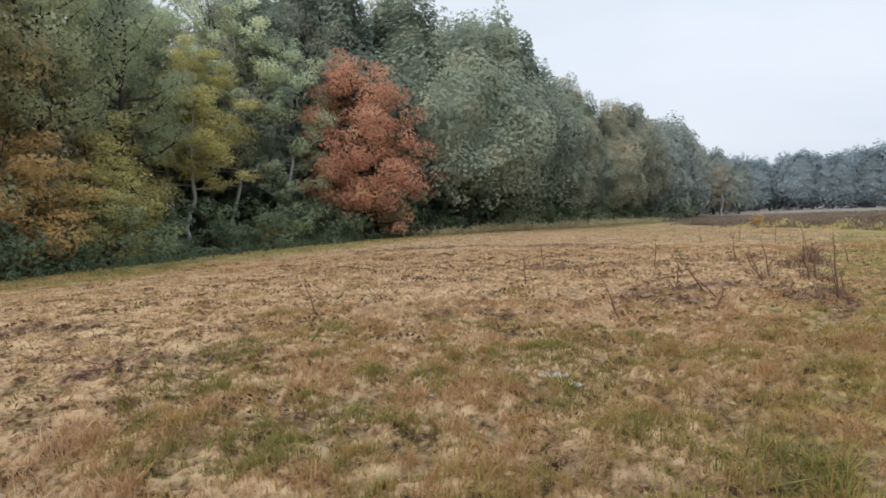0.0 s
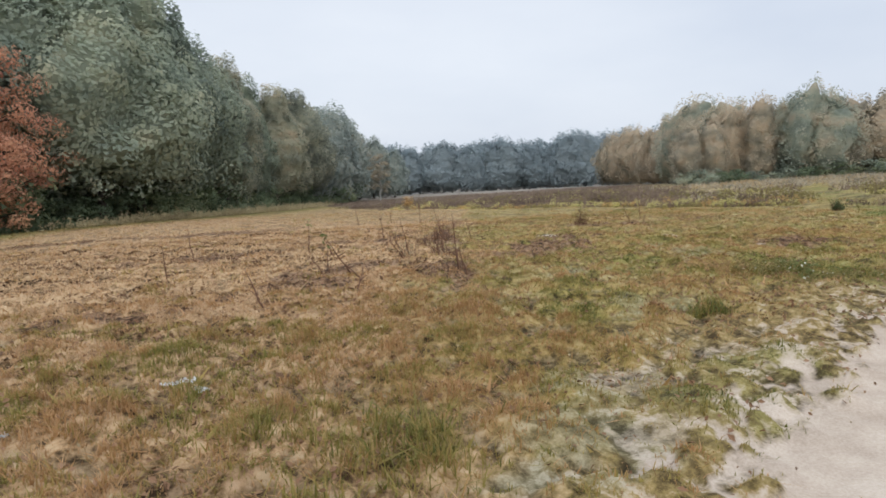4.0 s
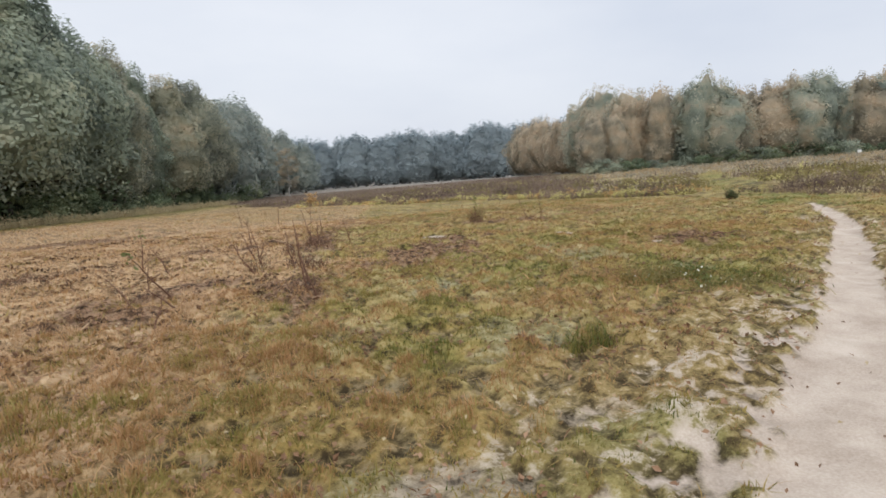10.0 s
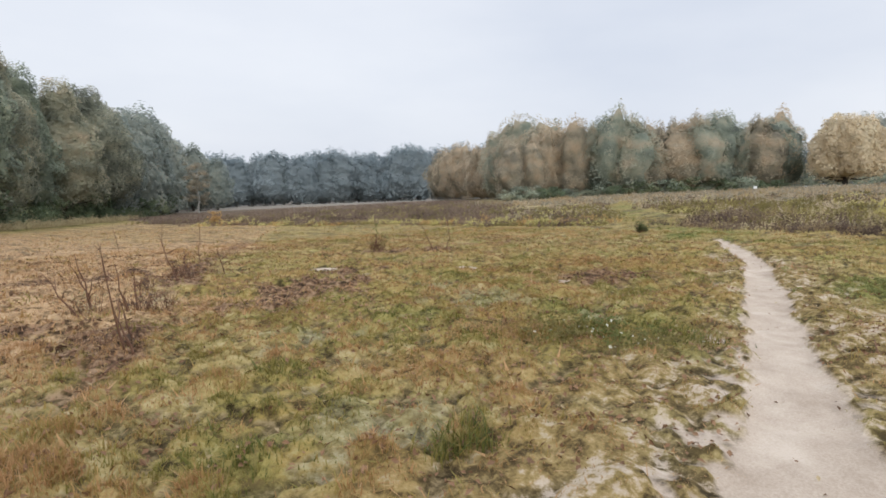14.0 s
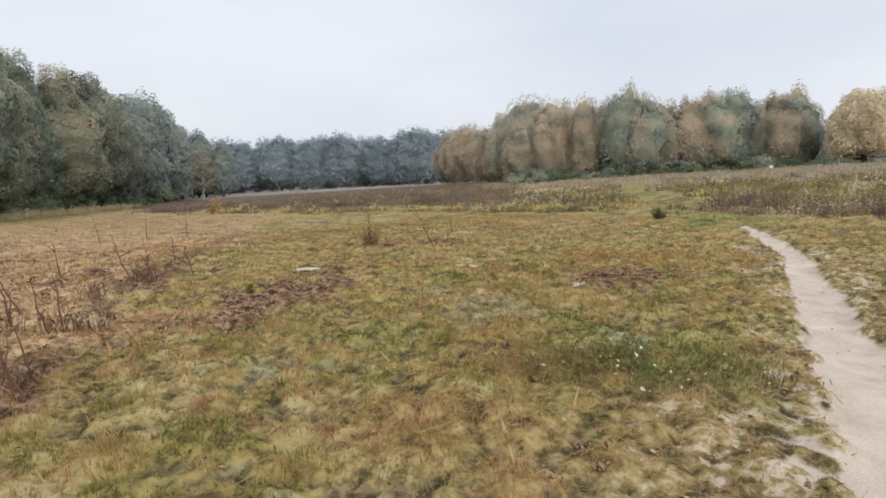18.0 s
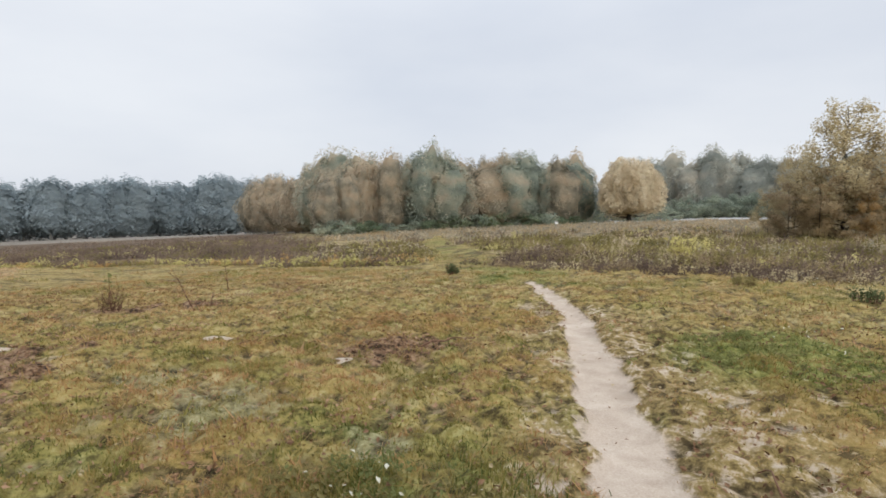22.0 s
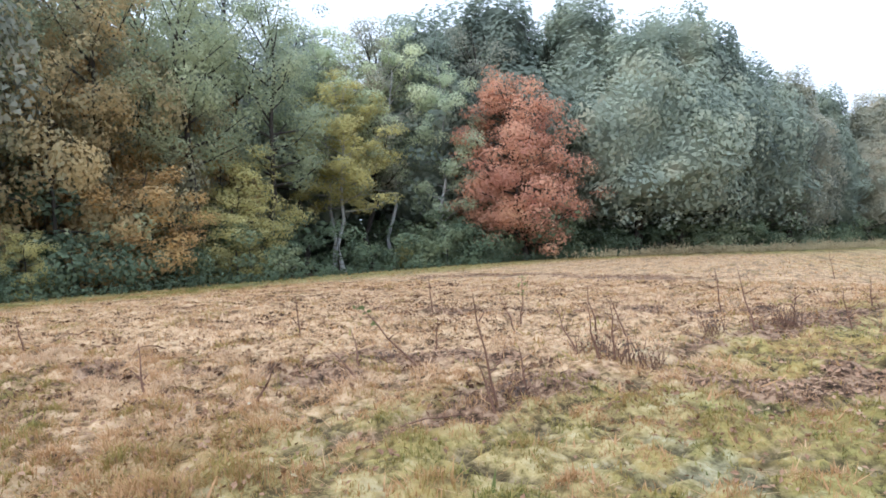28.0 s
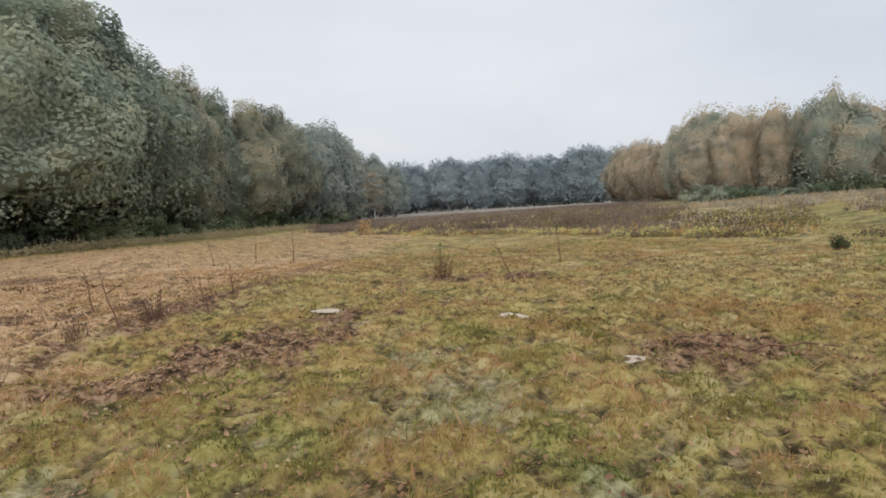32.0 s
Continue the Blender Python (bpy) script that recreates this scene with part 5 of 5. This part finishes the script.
weed_clumps("far_brown_clumps", 145, some_places(145, 700, (50, 92, -10, 46), right_weeds), (0.6, 1.8), (0.3, 0.7), 12, 0.16, BUSH_BROWN, "brown weeds on the far meadow before the trees", 5)


def strip(x, y):
    d, _, s = to_line(x, y, FOREST_EDGE)
    return step(2.6, 0.4, np.abs(d - 1.8)) * step(-4, 2, x)


weed_patch("edge_weeds", 106, 30000, (-4, 40, 44, 90), strip, 0.5, 0.15, WILLOW, "pale green and straw weeds along the wood's edge")


def low_strip(x, y):
    d, _, s = to_line(x, y, FOREST_EDGE)
    return step(1.6, 0.3, np.abs(d - 0.8))


weed_patch("edge_nettles", 107, 9000, (-22, 2, 12, 54), low_strip, 0.4, 0.16, UNDER, "dark low nettles at the foot of the wood")

# ---- stalks and small plants on the meadow ----


def stalk(x, y, height, lean_x, lean_y, twigs, leaf=None, label="bare brown dead stalk standing in dry grass", seed=0, thick=0.014):
    """A dead stalk with side twigs, and leaves where it still has some."""
    rng = np.random.default_rng(seed)
    base = new("dead_stalk")
    base.location = (x, y, float(surface_z(x, y)) - 0.02)
    tagged(base, label, "dead plant", "dead stalks in the meadow")
    tip = np.array([lean_x, lean_y, height])
    line = [tip * s + np.array([*rng.normal(0, 0.012, 2), 0]) * (0 < s < 1) for s in (0, 0.25, 0.5, 0.75, 1)]
    v, f = tube(line, [thick * (1 - 0.75 * s) for s in (0, 0.25, 0.5, 0.75, 1)], 5)
    thing("stem", mesh_from("stalk_stem", v, f, True), STALK, parent=base)
    for k in range(twigs):
        s = rng.uniform(0.05, 0.8)
        foot = tip * s
        w = rng.uniform(0, 2 * math.pi)
        r = rng.uniform(0.12, 0.4) * height
        end = foot + np.array([math.cos(w) * r * 0.7, math.sin(w) * r * 0.7, r * rng.uniform(0.3, 0.9)])
        v, f = tube([foot, (foot + end) / 2 + rng.normal(0, 0.01, 3), end], [thick * 0.6, thick * 0.4, thick * 0.15], 4)
        thing("twig", mesh_from("stalk_twig", v, f, True), STALK, parent=base)
    if leaf is not None:
        v, f = leaf_cards(rng, [tip, tip * 0.85, tip * 0.7], [0.07, 0.08, 0.07], 14, 0.06)
        thing("leaves", mesh_from("stalk_leaves", v, f), leaf, parent=base)
    return base


NEAR_STALKS = [(-0.9, 4.2, 0.12, 0.0, 0.02, 0, 0), (2.2, 7.2, 0.5, -0.2, 0.1, 2, 0), (3.4, 7.3, 0.35, 0.1, 0.1, 3, 0), (5.32, 8.0, 0.96, -0.17, -0.06, 2, 0),
               (5.5, 8.3, 0.5, -0.1, 0.05, 3, 0), (-1.8, 8.5, 0.5, -0.12, 0.0, 1, 0), (3.5, 8.8, 0.4, -0.25, 0.2, 1, 0), (4.03, 9.15, 0.74, -0.58, -0.3, 1, 1), (3.88, 8.25, 0.34, -0.38, -0.03, 2, 0), (5.86, 9.63, 0.6, -0.12, 0.0, 1, 0), (5.35, 7.85, 0.42, -0.14, 0.0, 1, 0),
               (6.0, 9.7, 0.62, -0.05, 0.05, 3, 0), (3.85, 9.9, 0.45, 0.05, 0.0, 2, 0)]
MIDDLE_STALKS = [(5.5, 10.3, 0.6, -0.35, 0.2, 2, 0), (1.45, 10.4, 0.6, -0.05, 0.0, 2, 0), (5.7, 10.5, 0.75, -0.15, 0.1, 2, 0), (4.5, 11.2, 0.55, -0.3, 0.1, 1, 0),
               (5.9, 11.3, 0.6, -0.25, 0.1, 1, 0), (4.25, 12.1, 0.75, 0.0, 0.1, 3, 1), (7.4, 12.1, 0.8, -0.2, 0.2, 3, 0), (14.3, 12.7, 0.35, 0.15, 0.0, 2, 0),
               (14.1, 12.85, 0.85, -0.35, 0.2, 2, 0), (8.6, 12.9, 0.6, -0.1, 0.1, 2, 0)]
FAR_STALKS = [(7.9, 13.1, 0.55, 0.05, 0.1, 6, 0), (2.2, 13.3, 0.7, -0.08, 0.0, 1, 0), (13.0, 13.85, 0.7, 0.05, 0.1, 5, 1), (13.2, 14.0, 0.5, -0.1, 0.0, 4, 0),
               (7.0, 14.6, 0.7, -0.1, 0.1, 3, 0), (17.3, 15.5, 0.9, -0.05, 0.1, 2, 0), (9.4, 15.9, 0.6, -0.05, 0.1, 3, 0), (12.3, 22.9, 1.2, 0.0, 0.0, 2, 0),
               (11.2, 23.4, 1.1, 0.05, 0.0, 2, 0), (10.0, 24.0, 0.9, -0.15, 0.0, 2, 0)]
for k, (x, y, h, lx, ly, twigs, leafy) in enumerate(NEAR_STALKS + MIDDLE_STALKS + FAR_STALKS):
    stalk(x, y, h, lx, ly, twigs, GREEN_LEAF if leafy else None,
          "dead brown stalk with a few yellow-green leaves" if leafy else "bare brown dead stalk standing in dry grass", 300 + k)


def brush(name, x, y, radius, height, stems, material, label, category, seed, leaves=0, leaf=None, leaf_size=0.05):
    """A low clump of thin upright stems, with leaves where it has some."""
    rng = np.random.default_rng(seed)
    base = new(name)
    base.location = (x, y, float(surface_z(x, y)) - 0.02)
    tagged(base, label, category)
    tips = []
    for k in range(stems):
        w, r = rng.uniform(0, 2 * math.pi), radius * math.sqrt(rng.uniform(0, 1))
        foot = np.array([math.cos(w) * r * 0.6, math.sin(w) * r * 0.6, 0])
        tip = foot + np.array([*rng.normal(0, 0.25, 2) * height, height * rng.uniform(0.4, 1.1)])
        v, f = tube([foot, (foot + tip) / 2 + rng.normal(0, 0.015, 3), tip], [0.006, 0.004, 0.0015], 3)
        thing("stem", mesh_from("brush_stem", v, f, True), material, parent=base)
        tips += [tip, foot + (tip - foot) * 0.6]
    if leaves:
        v, f = leaf_cards(rng, tips, [0.08] * len(tips), leaves, leaf_size)
        thing("foliage", mesh_from("brush_foliage", v, f), leaf, parent=base)
    return base


brush("dry_bush", 5.4, 8.3, 0.35, 0.26, 36, STALK, "low reddish brown clump of dead stems", "dead plant", 401, 60, WEED_BROWN, 0.035)
brush("dry_bush", 7.85, 13.0, 0.4, 0.35, 60, STALK, "low reddish brown clump of dead stems", "dead plant", 402, 60, WEED_BROWN, 0.035)
brush("dry_bush", 6.9, 12.2, 0.3, 0.25, 40, STALK, "low reddish brown clump of dead stems", "dead plant", 403, 40, WEED_BROWN, 0.035)
brush("dry_bush", 3.6, 9.3, 0.3, 0.18, 20, STALK, "low reddish brown clump of dead stems", "dead plant", 404, 40, WEED_BROWN, 0.035)
brush("dry_bush", 6.0, 9.8, 0.35, 0.3, 36, STALK, "low reddish brown clump of dead stems", "dead plant", 405, 40, WEED_BROWN, 0.035)
brush("small_bush", 13.05, 13.9, 0.34, 0.45, 60, STALK, "small bush of thin brown stems with few olive leaves", "bush", 406, 130, WEED_OLIVE)
brush("small_bush", 22.55, 11.65, 0.27, 0.34, 46, STALK, "small dark green bush beside the path's end", "bush", 407, 420, DARK_LEAF, 0.055)
brush("small_bush", 20.8, 1.3, 0.5, 0.26, 50, STALK, "small dark green bush in the meadow", "bush", 408, 300, DARK_LEAF, 0.06)
brush("small_bush", 23.2, 3.6, 0.5, 0.2, 40, STALK, "low olive bush in the meadow", "bush", 409, 220, WEED_OLIVE, 0.07)
brush("yellow_plant", 30.4, 6.2, 0.5, 0.8, 60, STALK, "bright yellow leafy plant among brown weeds", "plant", 412, 500, YELLOW, 0.1)
brush("orange_bush", 23.6, 47.0, 0.7, 0.95, 60, STALK, "small bright orange bush at the end of the heath", "bush", 413, 420, ORANGE, 0.12)
brush("pale_weed", 5.6, 10.4, 0.3, 0.25, 30, STALK, "dead weed with pale seed heads", "dead plant", 410, 90, FALLEN, 0.035)
brush("pale_weed", 6.3, 9.9, 0.3, 0.28, 30, STALK, "dead weed with pale seed heads", "dead plant", 411, 90, FALLEN, 0.035)


def tuft(x, y, height, count, dry, label, seed, radius=0.12):
    """A tuft of long grass blades."""
    rng = np.random.default_rng(seed)
    px, py = x + rng.normal(0, radius, count), y + rng.normal(0, radius, count)
    ob = blades("grass_tuft", px, py, height * rng.uniform(0.5, 1.2, count), rng.uniform(0.006, 0.011, count), np.clip(dry + rng.normal(0, 0.1, count), 0, 1), rng, label, 2, 0.9)
    return ob


def mat_grass(seed, count):
    rng = np.random.default_rng(seed)
    x, y = spread(rng, count, (-2.6, 4.6, 1.2, 7.4), lambda a, b: zones(a, b)["mat"] * (1 - zones(a, b)["bare"]), 0.7, 0.05)
    dry = np.clip(0.62 + 0.7 * (fbm(x, y, 0.35, 87) - 0.5) + rng.normal(0, 0.1, len(x)), 0.25, 0.95)
    blades("matted_brown_grass", x, y, 0.042 * rng.lognormal(0, 0.3, len(x)), rng.uniform(0.006, 0.011, len(x)), dry, rng, "dense mat of long rusty brown dead grass", 2, 1.5)


mat_grass(88, 52000)


def herb_patch(x, y, radius, height, count, leaf, size, label, seed):
    """Low broad-leaved herbs: many small leaves over the turf."""
    rng = np.random.default_rng(seed)
    px, py = x + rng.normal(0, radius * 0.5, 60), y + rng.normal(0, radius * 0.5, 60)
    tops = surface_z(px, py) + height * rng.uniform(0.2, 1.0, 60)
    v, f = leaf_cards(rng, np.stack([px, py, tops], 1), np.full(60, 0.07), count, size)
    return thing("herb_patch", mesh_from("herb_patch", v, f), leaf, label, "herbs", kind="stuff")


herb_patch(8.75, 5.35, 0.6, 0.11, 700, WEED_OLIVE, 0.035, "low olive herbs with small leaves", 521)
herb_patch(9.1, 5.05, 0.5, 0.1, 420, GREEN_LEAF, 0.03, "low green herbs with small leaves", 522)
herb_patch(8.2, 5.75, 0.6, 0.1, 500, ORANGE, 0.03, "low rusty brown herbs with withered leaves", 523)
herb_patch(14.8, 3.1, 1.3, 0.08, 1300, GREEN_LEAF, 0.04, "low green herbs beside the path", 524)
herb_patch(9.0, 4.5, 0.5, 0.07, 500, WEED_OLIVE, 0.03, "low olive herbs with small leaves", 525)
tuft(6.15, 4.2, 0.2, 150, 0.16, "dark green grass tuft on sandy turf", 501, 0.09)
tuft(5.95, 4.25, 0.15, 130, 0.2, "dark green grass tuft on sandy turf", 502, 0.09)
tuft(2.05, 3.15, 0.2, 260, 0.24, "long green grass tuft in straw grass", 503, 0.16)
tuft(1.8, 2.8, 0.16, 260, 0.38, "long green grass tuft in straw grass", 504, 0.25)
tuft(8.7, 5.4, 0.15, 420, 0.3, "tall olive grass tuft beside the path", 505, 0.2)
tuft(9.0, 5.0, 0.13, 260, 0.22, "tall green grass tuft beside the path", 506, 0.22)
tuft(8.4, 5.6, 0.15, 300, 0.5, "tall straw and olive grass tuft", 507, 0.2)
tuft(9.55, 4.35, 0.12, 420, 0.18, "low green grass tuft on sand", 508, 0.22)
tuft(9.75, 4.75, 0.1, 320, 0.3, "low olive grass tuft on sand", 509, 0.2)

# pale sand heaps, bark chips, fallen leaves, scraps


def sand_mound(x, y, ra, rb, turn, seed):
    rng = np.random.default_rng(seed)
    rings, sides = 6, 18
    v = [(0, 0, 0.025)]
    for r in range(1, rings + 1):
        s = r / rings
        for k in range(sides):
            w = 2 * math.pi * k / sides
            e = 1 + 0.18 * math.sin(3 * w + seed) + 0.08 * math.sin(7 * w + seed)
            v.append((math.cos(w) * ra * s * e, math.sin(w) * rb * s * e, 0.025 * (1 - s**2) + rng.normal(0, 0.004) - 0.012 * (r == rings)))
    bm = bmesh.new()
    pts = [bm.verts.new(p) for p in v]
    for k in range(sides):
        n = (k + 1) % sides
        bm.faces.new((pts[0], pts[1 + k], pts[1 + n]))
        for r in range(rings - 1):
            a, b = 1 + r * sides, 1 + (r + 1) * sides
            bm.faces.new((pts[a + k], pts[b + k], pts[b + n], pts[a + n]))
    me = bpy.data.meshes.new("sand_mound")
    bm.to_mesh(me)
    bm.free()
    me.polygons.foreach_set("use_smooth", [True] * len(me.polygons))
    ob = thing("sand_mound", me, SANDY, "low heap of bare pale sand in the turf", "sand heap", "sand heaps")
    ob.matrix_basis = pose(x, y, float(surface_z(x, y)) + 0.01, 0, 0, turn)
    return ob


for k, (x, y, ra, rb, turn) in enumerate(((11.75, 7.28, 0.26, 0.16, -55), (11.95, 9.78, 0.22, 0.15, -45), (10.15, 11.8, 0.3, 0.11, -40))):
    sand_mound(x, y, ra, rb, turn, k + 1)


def scatter_cards(name, places, size, material, label, category, seed, lift=0.02, flat_up=1.2):
    rng = np.random.default_rng(seed)
    x, y = places
    n = len(x)
    at = np.stack([x, y, surface_z(x, y) + lift + rng.uniform(0, 0.02, n)], 1)
    up = rng.normal(0, 0.45, (n, 3)) + np.array([0, 0, flat_up])
    up /= np.linalg.norm(up, axis=1)[:, None]
    a = np.cross(up, rng.normal(0, 1, (n, 3)))
    a /= np.linalg.norm(a, axis=1)[:, None]
    b = np.cross(up, a)
    s = (size * rng.uniform(0.5, 1.6, n))[:, None]
    v = np.stack([at - a * s * 0.5, at + b * s * 0.3 + up * s * 0.15, at + a * s * 0.5, at - b * s * 0.3 + up * s * 0.12], 1).reshape(-1, 3)
    base = (np.arange(n) * 4)[:, None]
    me = mesh_from(name, v, np.concatenate([base + np.array([[0, 1, 2]]), base + np.array([[0, 2, 3]])]))
    return thing(name, me, material, label, category, kind="stuff")


rng = np.random.default_rng(77)
cx, cy = rng.uniform(-7, 19, 90000), rng.uniform(3, 27, 90000)
ok = rng.uniform(0, 1, 90000) < zones(cx, cy)["mulch"] * 0.8
scatter_cards("bark_chips", (cx[ok], cy[ok]), 0.05, CHIPS, "dark brown bark chips and dead leaves lying in patches", "litter", 78)
cx, cy = rng.uniform(-3, 20, 5000), rng.uniform(0, 15, 5000)
ok = rng.uniform(0, 1, 5000) < (0.12 + 0.25 * (1 - zones(cx, cy)["dry"])) * (1 - 0.6 * zones(cx, cy)["sand"])
scatter_cards("fallen_leaves", (cx[ok], cy[ok]), 0.035, FALLEN, "small pale fallen leaves scattered over the turf", "leaves", 79, 0.03)
cx = np.concatenate([rng.normal(8.85, 0.4, 26), rng.normal(25.0, 1.2, 120), rng.normal(16.0, 0.8, 25)])
cy = np.concatenate([rng.normal(4.85, 0.4, 26), rng.normal(2.2, 0.9, 120), rng.normal(2.5, 0.6, 25)])
scatter_cards("pale_flowers", (cx, cy), 0.038, PALE_HEAD, "small whitish flower heads and leaves in the grass", "flowers", 82, 0.08)
cx, cy = rng.uniform(-6, 20, 60000), rng.uniform(1, 20, 60000)
ok = rng.uniform(0, 1, 60000) < (0.15 + 0.85 * step(0.45, 0.65, fbm(cx, cy, 0.8, 99))) * (1 - zones(cx, cy)["sand"])
kx, ky = rng.uniform(-9, 9, 420), rng.uniform(4.5, 22, 420)
keep = (zones(kx, ky)["dry"] > 0.5) & (rng.uniform(0, 1, 420) < 0.3 + 0.7 * step(0.42, 0.58, fbm(kx, ky, 2.2, 93)))
kx, ky = kx[keep], ky[keep]
kr = rng.uniform(0.05, 0.2, len(kx))
kk = rng.integers(0, len(kx), 6000)
scatter_cards("weed_litter", (kx[kk] + rng.normal(0, 1, 6000) * kr[kk], ky[kk] + rng.normal(0, 1, 6000) * kr[kk] * 0.7), 0.055, CHIPS, "small heaps of reddish brown mown weeds on the dry field", "litter", 83, 0.02, 0.5)
scatter_cards("dead_leaves", (cx[ok], cy[ok]), 0.04, CHIPS, "dark withered leaves and stem pieces strewn over the meadow", "leaves", 81, 0.02, 0.8)
cx, cy = rng.uniform(2, 18, 2600), rng.uniform(-1, 9, 2600)
ok = zones(cx, cy)["sand"] > 0.4
ok &= rng.uniform(0, 1, 2600) < 0.35
scatter_cards("path_crumbs", (cx[ok], cy[ok]), 0.03, CHIPS, "small dark twigs and crumbs on the sandy path", "litter", 80, 0.004)


def scrap(x, y, size, seed):
    """A crumpled piece of film."""
    rng = np.random.default_rng(seed)
    bm = bmesh.new()
    bmesh.ops.create_grid(bm, x_segments=8, y_segments=6, size=size / 2)
    for v in bm.verts:
        v.co.x *= 1.3 + 0.3 * rng.uniform(-1, 1)
        v.co.z = abs(rng.normal(0, size * 0.16)) + size * 0.1
    me = bpy.data.meshes.new("film_scrap")
    bm.to_mesh(me)
    bm.free()
    ob = thing("film_scrap", me, SCRAP, "crumpled scrap of whitish plastic film in grass", "litter", "film scraps")
    ob.matrix_basis = pose(x, y, float(surface_z(x, y)) + 0.005, 0, 0, seed * 50)
    return ob


scrap(1.08, 5.05, 0.12, 1)
scrap(1.15, 4.66, 0.08, 2)
scrap(0.0, 4.48, 0.05, 3)
scrap(0.97, 5.1, 0.07, 4)


def fallen_stick(x0, y0, x1, y1, thick, seed):
    rng = np.random.default_rng(seed)
    pts = []
    for k in range(6):
        s = k / 5
        x, y = x0 + (x1 - x0) * s, y0 + (y1 - y0) * s
        pts.append((x + rng.normal(0, 0.01), y + rng.normal(0, 0.01), float(surface_z(x, y)) + 0.03 + 0.05 * math.sin(math.pi * s)))
    v, f = tube(pts, [thick * (1 - 0.6 * k / 5) for k in range(6)], 5)
    return thing("fallen_stick", mesh_from("fallen_stick", v, f, True), STALK, "thin dead stick lying in the grass", "stick", "sticks in the grass")


for k, row in enumerate(((-2.3, 9.8, -1.4, 8.4, 0.01), (0.1, 9.2, 0.4, 8.4, 0.01), (-4.6, 6.5, -3.2, 5.7, 0.01), (12.7, 6.9, 13.5, 6.5, 0.014), (10.2, 2.85, 10.5, 3.0, 0.008), (4.84, 7.08, 5.3, 7.5, 0.007))):
    fallen_stick(*row, k + 20)


def low_bank(centre, distance, first, last, tall, deep):
    """A long low bank of pale gravel that follows the ground, round-topped, with closed ends."""
    bm = bmesh.new()
    rows = []
    for k in range(19):
        a = radians(first + (last - first) * k / 18)
        ring = []
        for off, up in ((-0.5, -0.3), (-0.42, 0.55), (-0.2, 0.95), (0.2, 1.0), (0.42, 0.6), (0.5, -0.3)):
            r = distance + off * deep
            x, y = centre[0] + r * math.sin(a), centre[1] + r * math.cos(a)
            wear = 1 + 0.12 * math.sin(k * 2.3 + off * 5)
            ring.append(bm.verts.new((x, y, float(ground_z(x, y)) + up * tall * wear)))
        rows.append(ring)
    for lower, upper in zip(rows, rows[1:]):
        for q in range(5):
            bm.faces.new((lower[q], lower[q + 1], upper[q + 1], upper[q]))
    bm.faces.new(rows[0])
    bm.faces.new(rows[-1][::-1])
    bmesh.ops.recalc_face_normals(bm, faces=bm.faces[:])
    me = bpy.data.meshes.new("gravel_bank")
    bm.to_mesh(me)
    bm.free()
    return thing("road_bank", me, GRAVEL, "low pale gravel bank of a road at the field's far end", "road", kind="structure")


# Bearing and height fitted to a thin pale line in the camera's view.
low_bank((6.0, 3.0), 119.0, 82.0, 90.0, 0.24, 2.4)

# small white marker before the clump
marker = new("marker_post")
marker.location = (81.0, 27.6, float(ground_z(81.0, 27.6)))
tagged(marker, "small white marker board on a short post", "sign")
bm = bmesh.new()
bmesh.ops.create_cone(bm, cap_ends=True, segments=10, radius1=0.05, radius2=0.045, depth=0.5, matrix=Matrix.Translation((0, 0, 0.25)))
me = bpy.data.meshes.new("marker_pole")
bm.to_mesh(me)
bm.free()
thing("post", me, BARK_PALE, parent=marker)
bm = bmesh.new()
bmesh.ops.create_cube(bm, size=1, matrix=Matrix.Translation((-0.08, 0, 0.6)) @ Matrix.Diagonal((0.04, 0.4, 0.32, 1)))
bmesh.ops.bevel(bm, geom=bm.edges[:], offset=0.01, segments=1)
me = bpy.data.meshes.new("marker_board")
bm.to_mesh(me)
bm.free()
thing("board", me, WHITE_PAINT, parent=marker)
